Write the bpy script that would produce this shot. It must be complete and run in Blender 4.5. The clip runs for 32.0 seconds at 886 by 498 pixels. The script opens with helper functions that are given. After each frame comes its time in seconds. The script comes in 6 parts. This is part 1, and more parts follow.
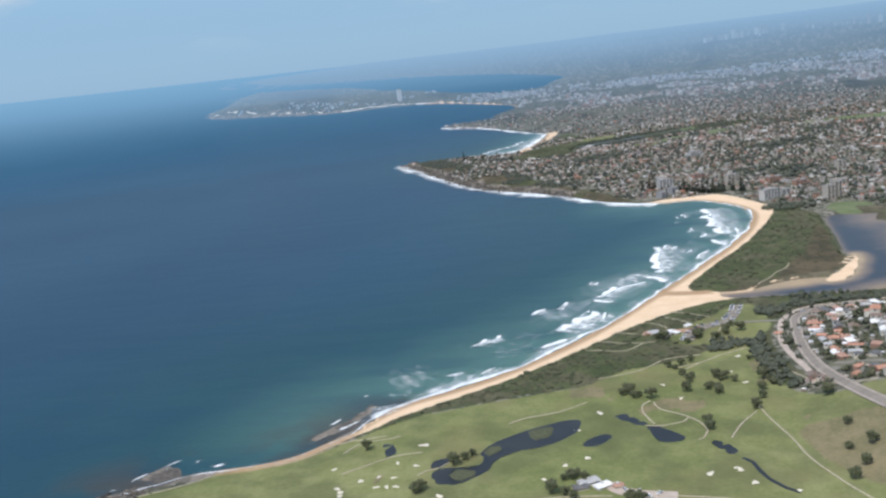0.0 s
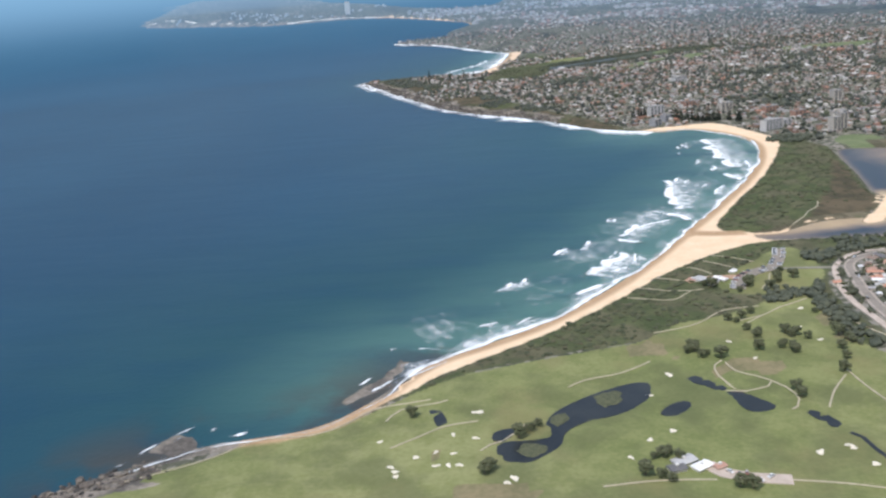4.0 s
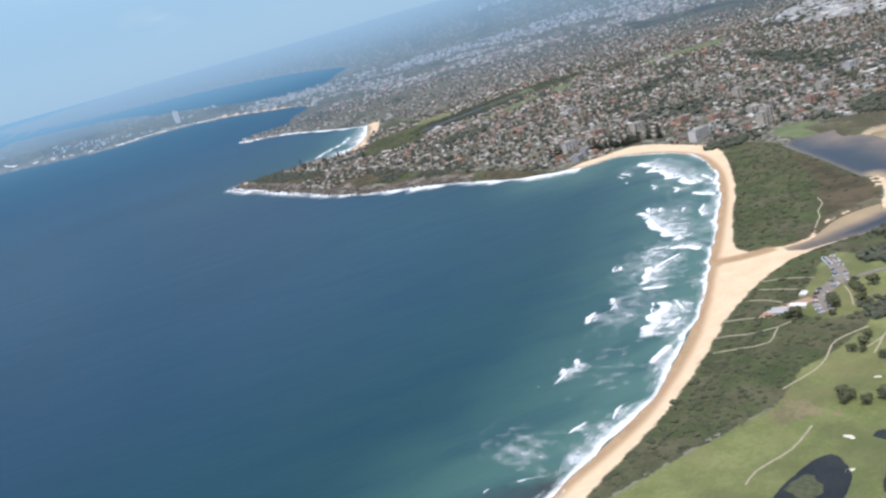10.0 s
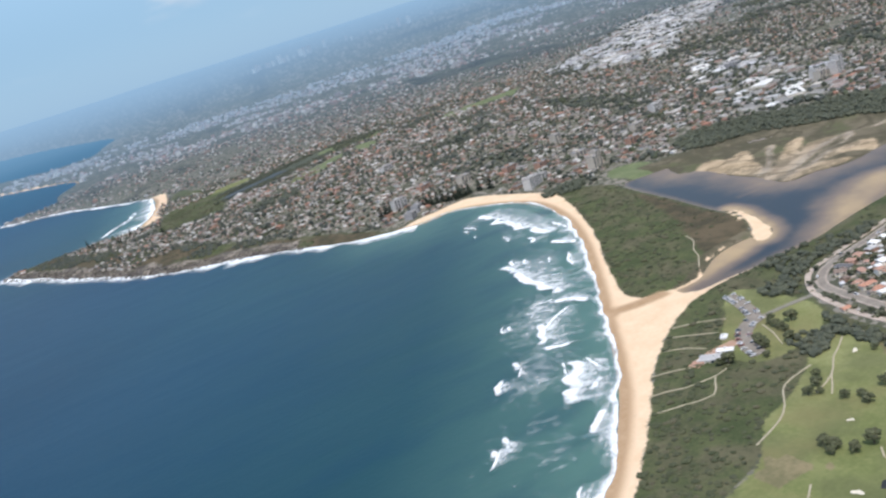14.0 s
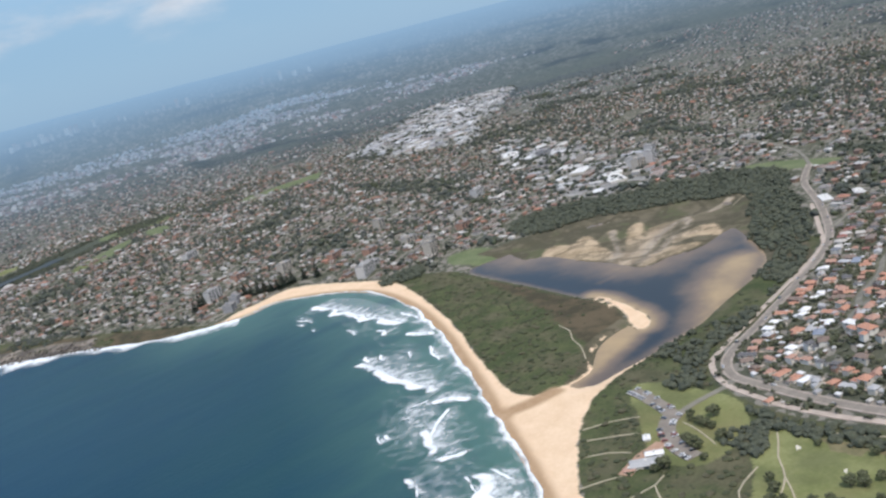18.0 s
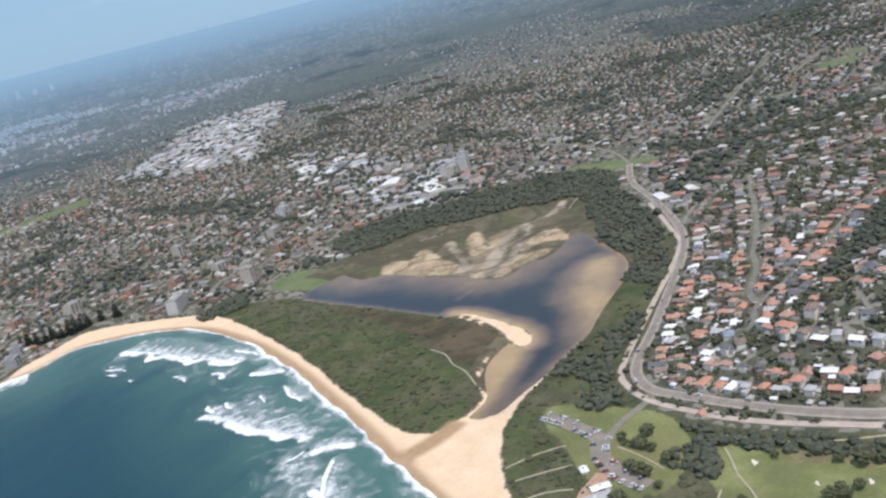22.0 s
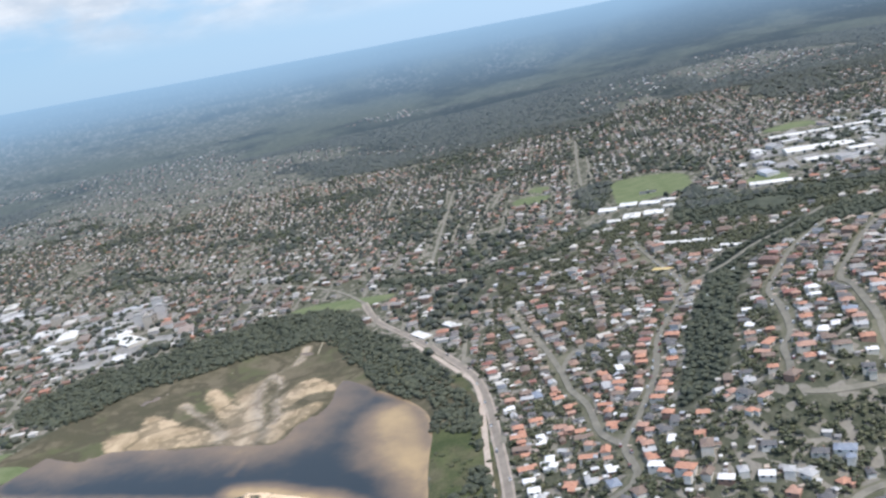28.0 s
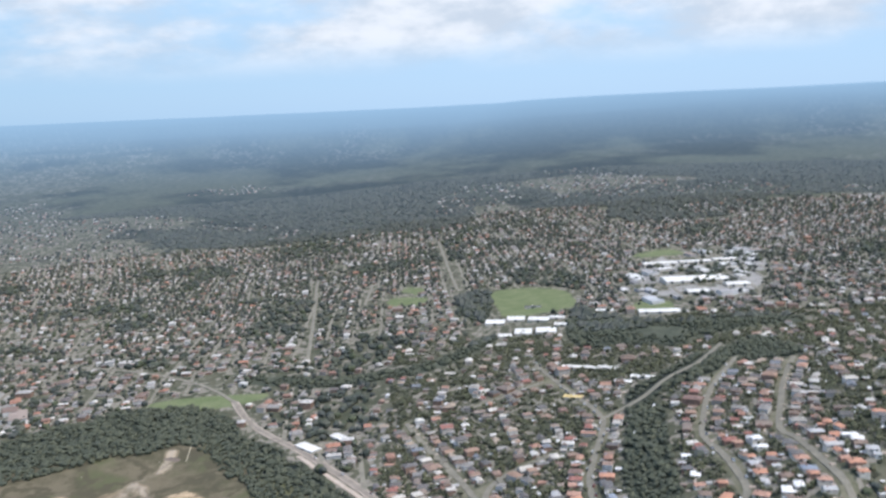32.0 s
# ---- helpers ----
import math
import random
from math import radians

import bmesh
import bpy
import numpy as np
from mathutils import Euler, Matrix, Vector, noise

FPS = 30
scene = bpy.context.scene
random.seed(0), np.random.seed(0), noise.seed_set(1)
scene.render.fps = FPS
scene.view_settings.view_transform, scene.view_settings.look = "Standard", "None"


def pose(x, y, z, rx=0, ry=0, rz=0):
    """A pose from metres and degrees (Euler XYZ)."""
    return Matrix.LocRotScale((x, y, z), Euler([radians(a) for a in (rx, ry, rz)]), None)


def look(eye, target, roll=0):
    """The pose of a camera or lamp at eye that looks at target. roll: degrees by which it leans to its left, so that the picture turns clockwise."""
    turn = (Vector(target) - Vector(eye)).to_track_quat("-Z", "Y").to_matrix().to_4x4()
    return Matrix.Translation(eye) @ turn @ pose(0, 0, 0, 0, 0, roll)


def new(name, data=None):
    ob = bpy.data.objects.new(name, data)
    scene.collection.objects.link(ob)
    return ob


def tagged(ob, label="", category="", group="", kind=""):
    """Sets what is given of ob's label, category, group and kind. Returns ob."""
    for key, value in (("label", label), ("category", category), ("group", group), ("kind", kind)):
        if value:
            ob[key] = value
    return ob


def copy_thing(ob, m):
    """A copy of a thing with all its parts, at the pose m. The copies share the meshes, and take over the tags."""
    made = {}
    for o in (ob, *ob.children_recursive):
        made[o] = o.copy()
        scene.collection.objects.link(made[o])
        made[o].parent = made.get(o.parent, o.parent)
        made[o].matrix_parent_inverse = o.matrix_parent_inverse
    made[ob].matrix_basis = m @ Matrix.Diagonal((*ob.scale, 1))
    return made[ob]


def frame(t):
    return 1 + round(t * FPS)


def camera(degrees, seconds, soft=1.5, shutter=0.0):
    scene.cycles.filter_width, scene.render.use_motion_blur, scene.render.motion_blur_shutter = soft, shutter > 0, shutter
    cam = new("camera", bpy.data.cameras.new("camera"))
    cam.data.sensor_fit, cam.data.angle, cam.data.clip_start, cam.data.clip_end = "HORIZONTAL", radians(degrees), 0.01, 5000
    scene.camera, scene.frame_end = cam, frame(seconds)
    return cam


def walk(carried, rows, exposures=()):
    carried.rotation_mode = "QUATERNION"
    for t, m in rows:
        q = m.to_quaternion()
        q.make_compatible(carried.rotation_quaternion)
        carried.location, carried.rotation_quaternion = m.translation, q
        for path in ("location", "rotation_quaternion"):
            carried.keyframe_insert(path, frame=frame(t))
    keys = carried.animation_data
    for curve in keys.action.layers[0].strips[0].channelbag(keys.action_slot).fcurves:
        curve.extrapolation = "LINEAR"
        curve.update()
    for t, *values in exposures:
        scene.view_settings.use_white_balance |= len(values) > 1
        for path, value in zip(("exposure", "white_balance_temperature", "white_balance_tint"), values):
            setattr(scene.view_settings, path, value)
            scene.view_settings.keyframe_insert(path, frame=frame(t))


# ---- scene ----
cam = camera(51.8, 32.0, soft=2.5, shutter=0.5)
PATH = [
    (0, (418.9, 1191.0, 258.5), (448.33, 997.11, 219.30), -6.58),
    (0.5, (429.9, 1181.5, 258.8), (456.54, 987.92, 216.10), -6.83),
    (1, (441.2, 1171.7, 259.1), (463.84, 977.80, 215.64), -6.15),
    (1.5, (452.6, 1161.9, 259.3), (472.38, 967.64, 215.94), -5.38),
    (2, (464.0, 1152.2, 259.5), (482.93, 958.02, 215.57), -5.47),
    (2.5, (475.1, 1142.8, 259.6), (493.65, 950.31, 208.42), -4.42),
    (4.5, (517.5, 1101.7, 262.1), (532.13, 910.83, 204.20), -5.08),
    (5, (528.3, 1091.2, 262.2), (541.15, 899.46, 206.88), -5.28),
    (5.5, (539.3, 1080.6, 262.3), (550.53, 888.65, 207.35), -6.06),
    (6, (550.4, 1069.8, 262.5), (560.65, 877.76, 207.58), -7.25),
    (6.5, (561.6, 1059.0, 262.8), (570.71, 866.85, 208.11), -8.37),
    (7, (572.7, 1048.0, 263.3), (578.72, 855.59, 209.02), -9.05),
    (7.5, (583.3, 1036.8, 263.9), (586.00, 844.37, 209.34), -10.35),
    (8, (593.6, 1025.0, 264.8), (593.42, 831.46, 214.24), -11.41),
    (8.5, (603.5, 1013.3, 265.8), (598.92, 819.23, 217.86), -12.58),
    (9, (613.0, 1001.7, 266.9), (604.08, 807.65, 219.19), -14.25),
    (9.5, (622.2, 990.0, 268.0), (609.16, 796.54, 219.09), -14.85),
    (10, (631.3, 977.9, 269.4), (613.51, 784.77, 220.59), -15.87),
    (10.5, (640.3, 965.4, 270.8), (617.28, 772.68, 222.51), -15.95),
    (11, (649.2, 952.7, 272.3), (622.95, 760.17, 224.90), -16.46),
    (11.5, (657.7, 940.1, 273.8), (626.50, 748.31, 226.48), -17.04),
    (12, (665.8, 927.4, 275.3), (629.43, 736.57, 227.53), -17.93),
    (12.5, (673.1, 914.4, 276.7), (630.55, 724.98, 228.63), -17.84),
    (13, (679.9, 901.1, 278.2), (628.77, 713.82, 230.07), -17.70),
    (13.5, (686.1, 887.7, 279.6), (626.40, 703.35, 230.08), -17.61),
    (15.5, (704.6, 828.7, 282.4), (619.96, 654.44, 232.62), -17.22),
    (16, (708.1, 813.2, 282.7), (616.12, 642.55, 233.57), -16.72),
    (16.5, (711.3, 797.7, 283.1), (613.34, 630.52, 233.75), -15.62),
    (17, (714.2, 782.2, 283.5), (609.86, 618.71, 234.69), -15.23),
    (17.5, (716.5, 767.0, 283.9), (607.63, 606.21, 236.13), -14.58),
    (18, (718.5, 751.9, 284.4), (604.32, 594.29, 238.32), -14.56),
    (18.5, (720.0, 736.9, 284.8), (601.08, 583.08, 238.03), -14.48),
    (19, (721.2, 721.7, 285.1), (597.86, 571.29, 238.67), -14.43),
    (19.5, (721.8, 706.7, 285.4), (593.74, 560.48, 237.96), -14.19),
    (20, (721.7, 691.0, 285.6), (589.33, 549.98, 234.64), -14.28),
    (20.5, (721.1, 675.3, 285.7), (583.78, 539.13, 234.75), -14.30),
    (21, (720.2, 659.6, 285.9), (578.40, 528.79, 233.18), -14.32),
    (21.5, (718.9, 644.3, 286.1), (573.06, 518.58, 232.16), -14.02),
    (22, (717.3, 629.0, 286.5), (567.51, 508.75, 230.85), -14.51),
    (22.5, (715.3, 614.0, 287.2), (560.77, 499.77, 231.66), -13.78),
    (23, (712.8, 599.0, 288.0), (552.70, 491.95, 234.15), -13.52),
    (23.5, (709.9, 584.3, 289.0), (544.96, 484.24, 236.42), -12.35),
    (24, (706.8, 569.7, 290.0), (537.57, 476.58, 238.13), -11.79),
    (24.5, (703.4, 554.9, 290.9), (531.39, 466.58, 239.91), -11.25),
    (25, (699.8, 540.3, 291.6), (524.71, 457.54, 241.55), -11.20),
    (25.5, (696.1, 525.6, 291.9), (518.23, 448.62, 242.64), -10.93),
    (27.5, (681.4, 462.4, 287.1), (492.93, 413.18, 241.73), -10.65),
    (28, (675.2, 448.9, 287.9), (484.61, 406.75, 244.22), -10.63),
    (28.5, (668.6, 435.9, 289.1), (476.31, 400.53, 246.91), -10.33),
    (29, (661.7, 423.2, 290.6), (467.96, 395.23, 249.71), -10.27),
    (29.5, (654.6, 411.0, 292.5), (459.75, 389.82, 252.75), -9.82),
    (30, (647.3, 399.1, 294.6), (451.37, 385.72, 256.79), -8.68),
    (30.5, (639.8, 387.4, 296.8), (443.04, 380.97, 261.58), -7.50),
    (31, (632.0, 375.9, 299.2), (434.31, 371.52, 269.35), -6.58),
    (31.5, (623.9, 364.8, 301.6), (426.86, 361.17, 267.80), -5.13),
    (32, (615.7, 353.9, 304.0), (417.90, 353.28, 274.17), -2.49),
]
walk(cam, [(t, look(eye, target, roll)) for t, eye, target, roll in PATH], [(0.0, 0.6, 6400.0, 10.0), (6.0, 0.8, 6500.0, 12.0), (13.0, 0.76, 6480.0, 11.0), (20.0, 0.55, 6500.0, 11.0), (25.0, 0.89, 6470.0, 11.0), (32.0, 0.87, 6420.0, 11.0)])

# ---- light: high summer sun from the north, thin haze, broken cloud low over the land ----
SUN_AZ, SUN_EL = radians(28), radians(60)
sun = new("sun", bpy.data.lights.new("sun", "SUN"))
sun.data.energy, sun.data.angle, sun.data.color = 2.0, radians(0.55), (1.0, 0.95, 0.88)
sun.matrix_world = look((0, 0, 1500), (-math.sin(SUN_AZ) * math.cos(SUN_EL), -math.cos(SUN_AZ) * math.cos(SUN_EL), 1500 - math.sin(SUN_EL)))


class Net:
    """A small wrapper for node trees."""

    def __init__(self, tree):
        self.t = tree
        tree.nodes.clear()

    def n(self, kind, ins=None, **props):
        node = self.t.nodes.new(kind)
        for k, v in props.items():
            setattr(node, k, v)
        for k, v in (ins or {}).items():
            if isinstance(v, bpy.types.NodeSocket):
                self.t.links.new(v, node.inputs[k])
            else:
                node.inputs[k].default_value = v
        return node

    def noise(self, scale, vec, detail=3.0, rough=0.55):
        return self.n("ShaderNodeTexNoise", {"Scale": scale, "Vector": vec, "Detail": detail, "Roughness": rough}).outputs["Fac"]

    def math(self, op, a, b=0.0, c=0.0):
        return self.n("ShaderNodeMath", {0: a, 1: b, 2: c}, operation=op).outputs[0]

    def ramp(self, v, lo, hi, a=0.0, b=1.0):
        return self.n("ShaderNodeMapRange", {"Value": v, "From Min": lo, "From Max": hi, "To Min": a, "To Max": b}, interpolation_type="SMOOTHSTEP").outputs[0]

    def mix(self, f, a, b):
        m = self.n("ShaderNodeMix", {"Factor": f}, data_type="RGBA")
        for s, v in ((6, a), (7, b)):
            if isinstance(v, bpy.types.NodeSocket):
                self.t.links.new(v, m.inputs[s])
            else:
                m.inputs[s].default_value = (*v, 1.0)
        return m.outputs[2]

    def attr(self, name):
        return self.n("ShaderNodeAttribute", attribute_name=name).outputs["Fac"]

    def where(self):
        return self.n("ShaderNodeTexCoord").outputs["Object"]


world = bpy.data.worlds.new("sky")
scene.world = world
world.use_nodes = True
w = Net(world.node_tree)
sky = w.n("ShaderNodeTexSky", sky_type="NISHITA", sun_disc=False, sun_elevation=SUN_EL, sun_rotation=SUN_AZ, altitude=200.0, air_density=1.1, dust_density=0.8, ozone_density=2.5)
way = w.n("ShaderNodeTexCoord").outputs["Generated"]
flat = w.n("ShaderNodeMapping", {"Vector": way, "Scale": (1.0, 1.0, 2.7)}).outputs[0]
puffs = w.noise(5.2, flat, 7.0, 0.52)
axes_ = w.n("ShaderNodeSeparateXYZ", {0: way})
high = axes_.outputs[2]
puffs = w.math("MULTIPLY_ADD", w.ramp(high, 0.07, 0.2), 0.07, puffs)
puffs = w.math("MULTIPLY_ADD", axes_.outputs[0], -0.09, w.math("MULTIPLY_ADD", axes_.outputs[1], 0.085, puffs))
low = w.math("MULTIPLY", w.ramp(high, 0.035, 0.085), w.ramp(high, 1.3, 0.5))
cloud = w.math("MULTIPLY", w.ramp(puffs, 0.43, 0.66), low)
south = w.ramp(axes_.outputs[1], -1.0, 0.2)
pale = w.mix(w.math("MULTIPLY", w.ramp(high, 0.42, 0.06), 0.92), sky.outputs[0], w.mix(south, (1.12, 1.93, 2.83), (1.62, 2.46, 3.5)))
tone = w.mix(w.math("MULTIPLY", cloud, 0.9), pale, w.mix(w.ramp(w.noise(11.0, flat, 5.0, 0.6), 0.35, 0.65), (2.3, 2.6, 3.0), (3.3, 3.45, 3.7)))
back = w.n("ShaderNodeBackground", {"Color": tone, "Strength": 0.15})
w.t.links.new(back.outputs[0], w.n("ShaderNodeOutputWorld").inputs[0])

# ---- materials ----


def material(name, build):
    m = bpy.data.materials.new(name)
    m.use_nodes = True
    net = Net(m.node_tree)
    out = net.n("ShaderNodeOutputMaterial")
    shader = build(net)
    net.t.links.new(shader, out.inputs[0])
    return m


def principled(net, color, rough=0.85, bump=None, strength=0.3, dist=1.0, **more):
    ins = {"Roughness": rough, "Specular IOR Level": more.get("spec", 0.3), "Metallic": more.get("metal", 0.0)}
    ins["Base Color"] = color if isinstance(color, bpy.types.NodeSocket) else (*color, 1.0)
    if bump is not None:
        ins["Normal"] = net.n("ShaderNodeBump", {"Height": bump, "Strength": strength, "Distance": dist}).outputs[0]
    return net.n("ShaderNodeBsdfPrincipled", ins).outputs[0]


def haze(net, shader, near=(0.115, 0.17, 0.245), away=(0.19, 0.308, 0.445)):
    """Air's haze painted as glow over the backdrop, which alone carries 'far' above nought."""
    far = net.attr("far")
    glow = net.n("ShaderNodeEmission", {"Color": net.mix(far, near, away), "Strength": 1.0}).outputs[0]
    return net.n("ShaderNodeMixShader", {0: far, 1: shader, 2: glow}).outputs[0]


def plain(a, b, scale=0.5, rough=0.85, spec=0.3, bump=0.0, metal=0.0, spread=(0.3, 0.7)):
    """Two tones of one stuff, mottled at two scales."""

    def build(net):
        p = net.where()
        f = net.math("ADD", net.math("MULTIPLY", net.noise(scale, p, 4), 0.65), net.math("MULTIPLY", net.noise(scale * 9, p, 2), 0.35))
        return principled(net, net.mix(net.ramp(f, *spread), a, b), rough, f if bump else None, bump, 1.0, spec=spec, metal=metal)

    return build


def varied(tones, rough=0.8, island=False, grain=0.4, amount=0.35, spec=0.3):
    """A stuff whose pieces differ: one of several tones for each piece, and grain on it."""

    def build(net):
        r = net.n("ShaderNodeNewGeometry").outputs["Random Per Island"] if island else net.n("ShaderNodeObjectInfo").outputs["Random"]
        ramp = net.n("ShaderNodeValToRGB", {0: r})
        ramp.color_ramp.interpolation = "CONSTANT"
        els = ramp.color_ramp.elements
        while len(els) < len(tones):
            els.new(0.5)
        for i, (e, tone) in enumerate(zip(els, tones)):
            e.position, e.color = i / len(tones), (*tone, 1.0)
        p = net.where()
        g = net.ramp(net.noise(grain, p, 4), 0.3, 0.75)
        dark = net.n("ShaderNodeMix", {"Factor": 1.0}, data_type="RGBA", blend_type="MULTIPLY")
        net.t.links.new(ramp.outputs[0], dark.inputs[6])
        net.t.links.new(net.mix(g, (1 - amount,) * 3, (1.0, 1.0, 1.0)), dark.inputs[7])
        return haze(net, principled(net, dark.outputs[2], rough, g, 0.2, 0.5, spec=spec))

    return build


def ground_build(net):
    p = net.where()
    big, mid, fine = net.noise(0.006, p, 4), net.noise(0.05, p, 4), net.noise(0.35, p, 3)
    grit = net.math("ADD", net.math("MULTIPLY", mid, 0.6), net.math("MULTIPLY", fine, 0.4))
    edge = net.math("MULTIPLY", net.math("SUBTRACT", grit, 0.5), 0.5)

    def zone(name, soft=0.05):
        return net.ramp(net.math("ADD", net.attr(name), edge), 0.5 - soft, 0.5 + soft)

    tatter = net.math("MULTIPLY", net.math("SUBTRACT", net.noise(0.0042, p, 6, 0.62), 0.5), 1.3)
    wood = net.ramp(net.math("ADD", net.math("ADD", net.attr("forest"), edge), net.math("MULTIPLY", tatter, net.attr("ragged"))), 0.4, 0.6)
    vein = net.ramp(net.math("ABSOLUTE", net.math("SUBTRACT", net.noise(0.017, p, 5, 0.55), 0.5)), 0.012, 0.05)

    f = net.ramp(grit, 0.34, 0.66)
    c = net.mix(f, (0.056, 0.064, 0.042), (0.12, 0.118, 0.085))
    yard = net.n("ShaderNodeSeparateColor", {0: net.n("ShaderNodeTexVoronoi", {"Vector": p, "Scale": 0.16}).outputs["Color"]}).outputs[0]
    c = net.mix(net.math("MULTIPLY", net.ramp(yard, 0.62, 0.74), 0.7), c, net.mix(fine, (0.2, 0.18, 0.155), (0.36, 0.325, 0.28)))
    c = net.mix(zone("paved"), c, net.mix(f, (0.2, 0.195, 0.185), (0.34, 0.33, 0.31)))
    speck = net.n("ShaderNodeTexVoronoi", {"Vector": p, "Scale": 0.07}).outputs["Color"]
    pale = net.math("MULTIPLY", net.ramp(net.n("ShaderNodeSeparateColor", {0: speck}).outputs[0], 0.6, 0.95), net.math("MULTIPLY", net.attr("far_urban"), 0.3))
    c = net.mix(net.math("MULTIPLY", net.attr("far_urban"), 0.6), c, (0.04, 0.052, 0.036))
    # broad dark patches paint cloud shadow and ridge shade into the forest colour
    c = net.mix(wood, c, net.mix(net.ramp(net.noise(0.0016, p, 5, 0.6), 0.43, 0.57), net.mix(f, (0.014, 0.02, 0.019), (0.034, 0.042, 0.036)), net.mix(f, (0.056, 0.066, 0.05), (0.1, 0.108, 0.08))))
    c = net.mix(net.math("MULTIPLY", pale, net.math("MULTIPLY_ADD", wood, net.ramp(net.noise(0.0026, p, 4, 0.6), 0.52, 0.66, -0.88, -0.1), 1.0)), c, (0.36, 0.34, 0.32))
    c = net.mix(zone("scrub"), c, net.mix(net.ramp(net.noise(0.022, p, 5, 0.6), 0.42, 0.62), net.mix(f, (0.05, 0.066, 0.03), (0.095, 0.108, 0.05)), net.mix(f, (0.078, 0.078, 0.046), (0.125, 0.117, 0.071))))
    grass = net.mix(net.ramp(big, 0.35, 0.65), net.mix(f, (0.132, 0.154, 0.058), (0.196, 0.212, 0.086)), net.mix(f, (0.175, 0.19, 0.074), (0.246, 0.252, 0.115)))
    grass = net.mix(net.math("MULTIPLY", net.ramp(net.noise(0.016, p, 5, 0.6), 0.44, 0.6), 0.55), grass, (0.098, 0.108, 0.052))
    grass = net.mix(net.math("MULTIPLY", net.ramp(net.noise(0.011, p, 5, 0.62), 0.52, 0.68), 0.6), grass, (0.2, 0.18, 0.085))
    grass = net.mix(net.attr("park"), grass, net.mix(f, (0.115, 0.145, 0.07), (0.165, 0.188, 0.1)))
    c = net.mix(zone("grass"), c, grass)
    c = net.mix(zone("dry"), c, net.mix(f, (0.15, 0.14, 0.075), (0.24, 0.2, 0.115)))
    c = net.mix(net.math("MULTIPLY", zone("verge"), 0.8), c, net.mix(f, (0.115, 0.115, 0.075), (0.19, 0.18, 0.125)))
    c = net.mix(zone("brown"), c, net.mix(net.ramp(net.noise(0.03, p, 5, 0.65), 0.38, 0.62), (0.062, 0.056, 0.036), (0.115, 0.092, 0.058)))
    marsh = net.mix(net.ramp(net.noise(0.02, p, 6, 0.68), 0.4, 0.6), (0.083, 0.078, 0.05), (0.15, 0.128, 0.088))
    marsh = net.mix(net.ramp(net.noise(0.012, p, 4, 0.6), 0.5, 0.62), marsh, (0.1, 0.105, 0.057))
    c = net.mix(zone("mud"), c, net.mix(vein, (0.086, 0.078, 0.052), marsh))
    drift = net.n("ShaderNodeMapping", {"Vector": net.n("ShaderNodeVectorMath", {0: p, 1: net.n("ShaderNodeVectorMath", {0: net.n("ShaderNodeTexNoise", {"Scale": 0.02, "Vector": p, "Detail": 3.0}).outputs["Color"], "Scale": 46.0}, operation="SCALE").outputs[0]}, operation="ADD").outputs[0], "Scale": (0.022, 0.045, 0.045), "Rotation": (0, 0, -0.5)}).outputs[0]
    streak = net.noise(1.0, drift, 6, 0.68)
    tide = net.ramp(net.math("ADD", net.attr("flat"), net.math("MULTIPLY", net.math("SUBTRACT", streak, 0.5), 0.8)), 0.36, 0.66)
    tide = net.math("MULTIPLY", tide, net.math("MULTIPLY_ADD", vein, 0.5, 0.5))
    bar = net.mix(net.attr("silt"), net.mix(net.ramp(streak, 0.36, 0.64), (0.3, 0.23, 0.145), (0.5, 0.385, 0.255)), net.mix(net.ramp(streak, 0.36, 0.64), (0.19, 0.16, 0.125), (0.37, 0.315, 0.245)))
    c = net.mix(tide, c, bar)
    c = net.mix(zone("rock"), c, net.mix(net.ramp(net.noise(0.03, p, 5, 0.65), 0.4, 0.6), net.mix(f, (0.07, 0.066, 0.06), (0.13, 0.115, 0.1)), net.mix(f, (0.16, 0.14, 0.115), (0.3, 0.26, 0.215))))
    sand = net.mix(net.ramp(grit, 0.3, 0.7), (0.67, 0.485, 0.315), (0.76, 0.575, 0.395))
    c = net.mix(zone("sand"), c, sand)
    c = net.mix(zone("wet", 0.2), c, net.mix(f, (0.36, 0.235, 0.135), (0.44, 0.305, 0.185)))
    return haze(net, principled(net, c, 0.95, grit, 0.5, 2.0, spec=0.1))


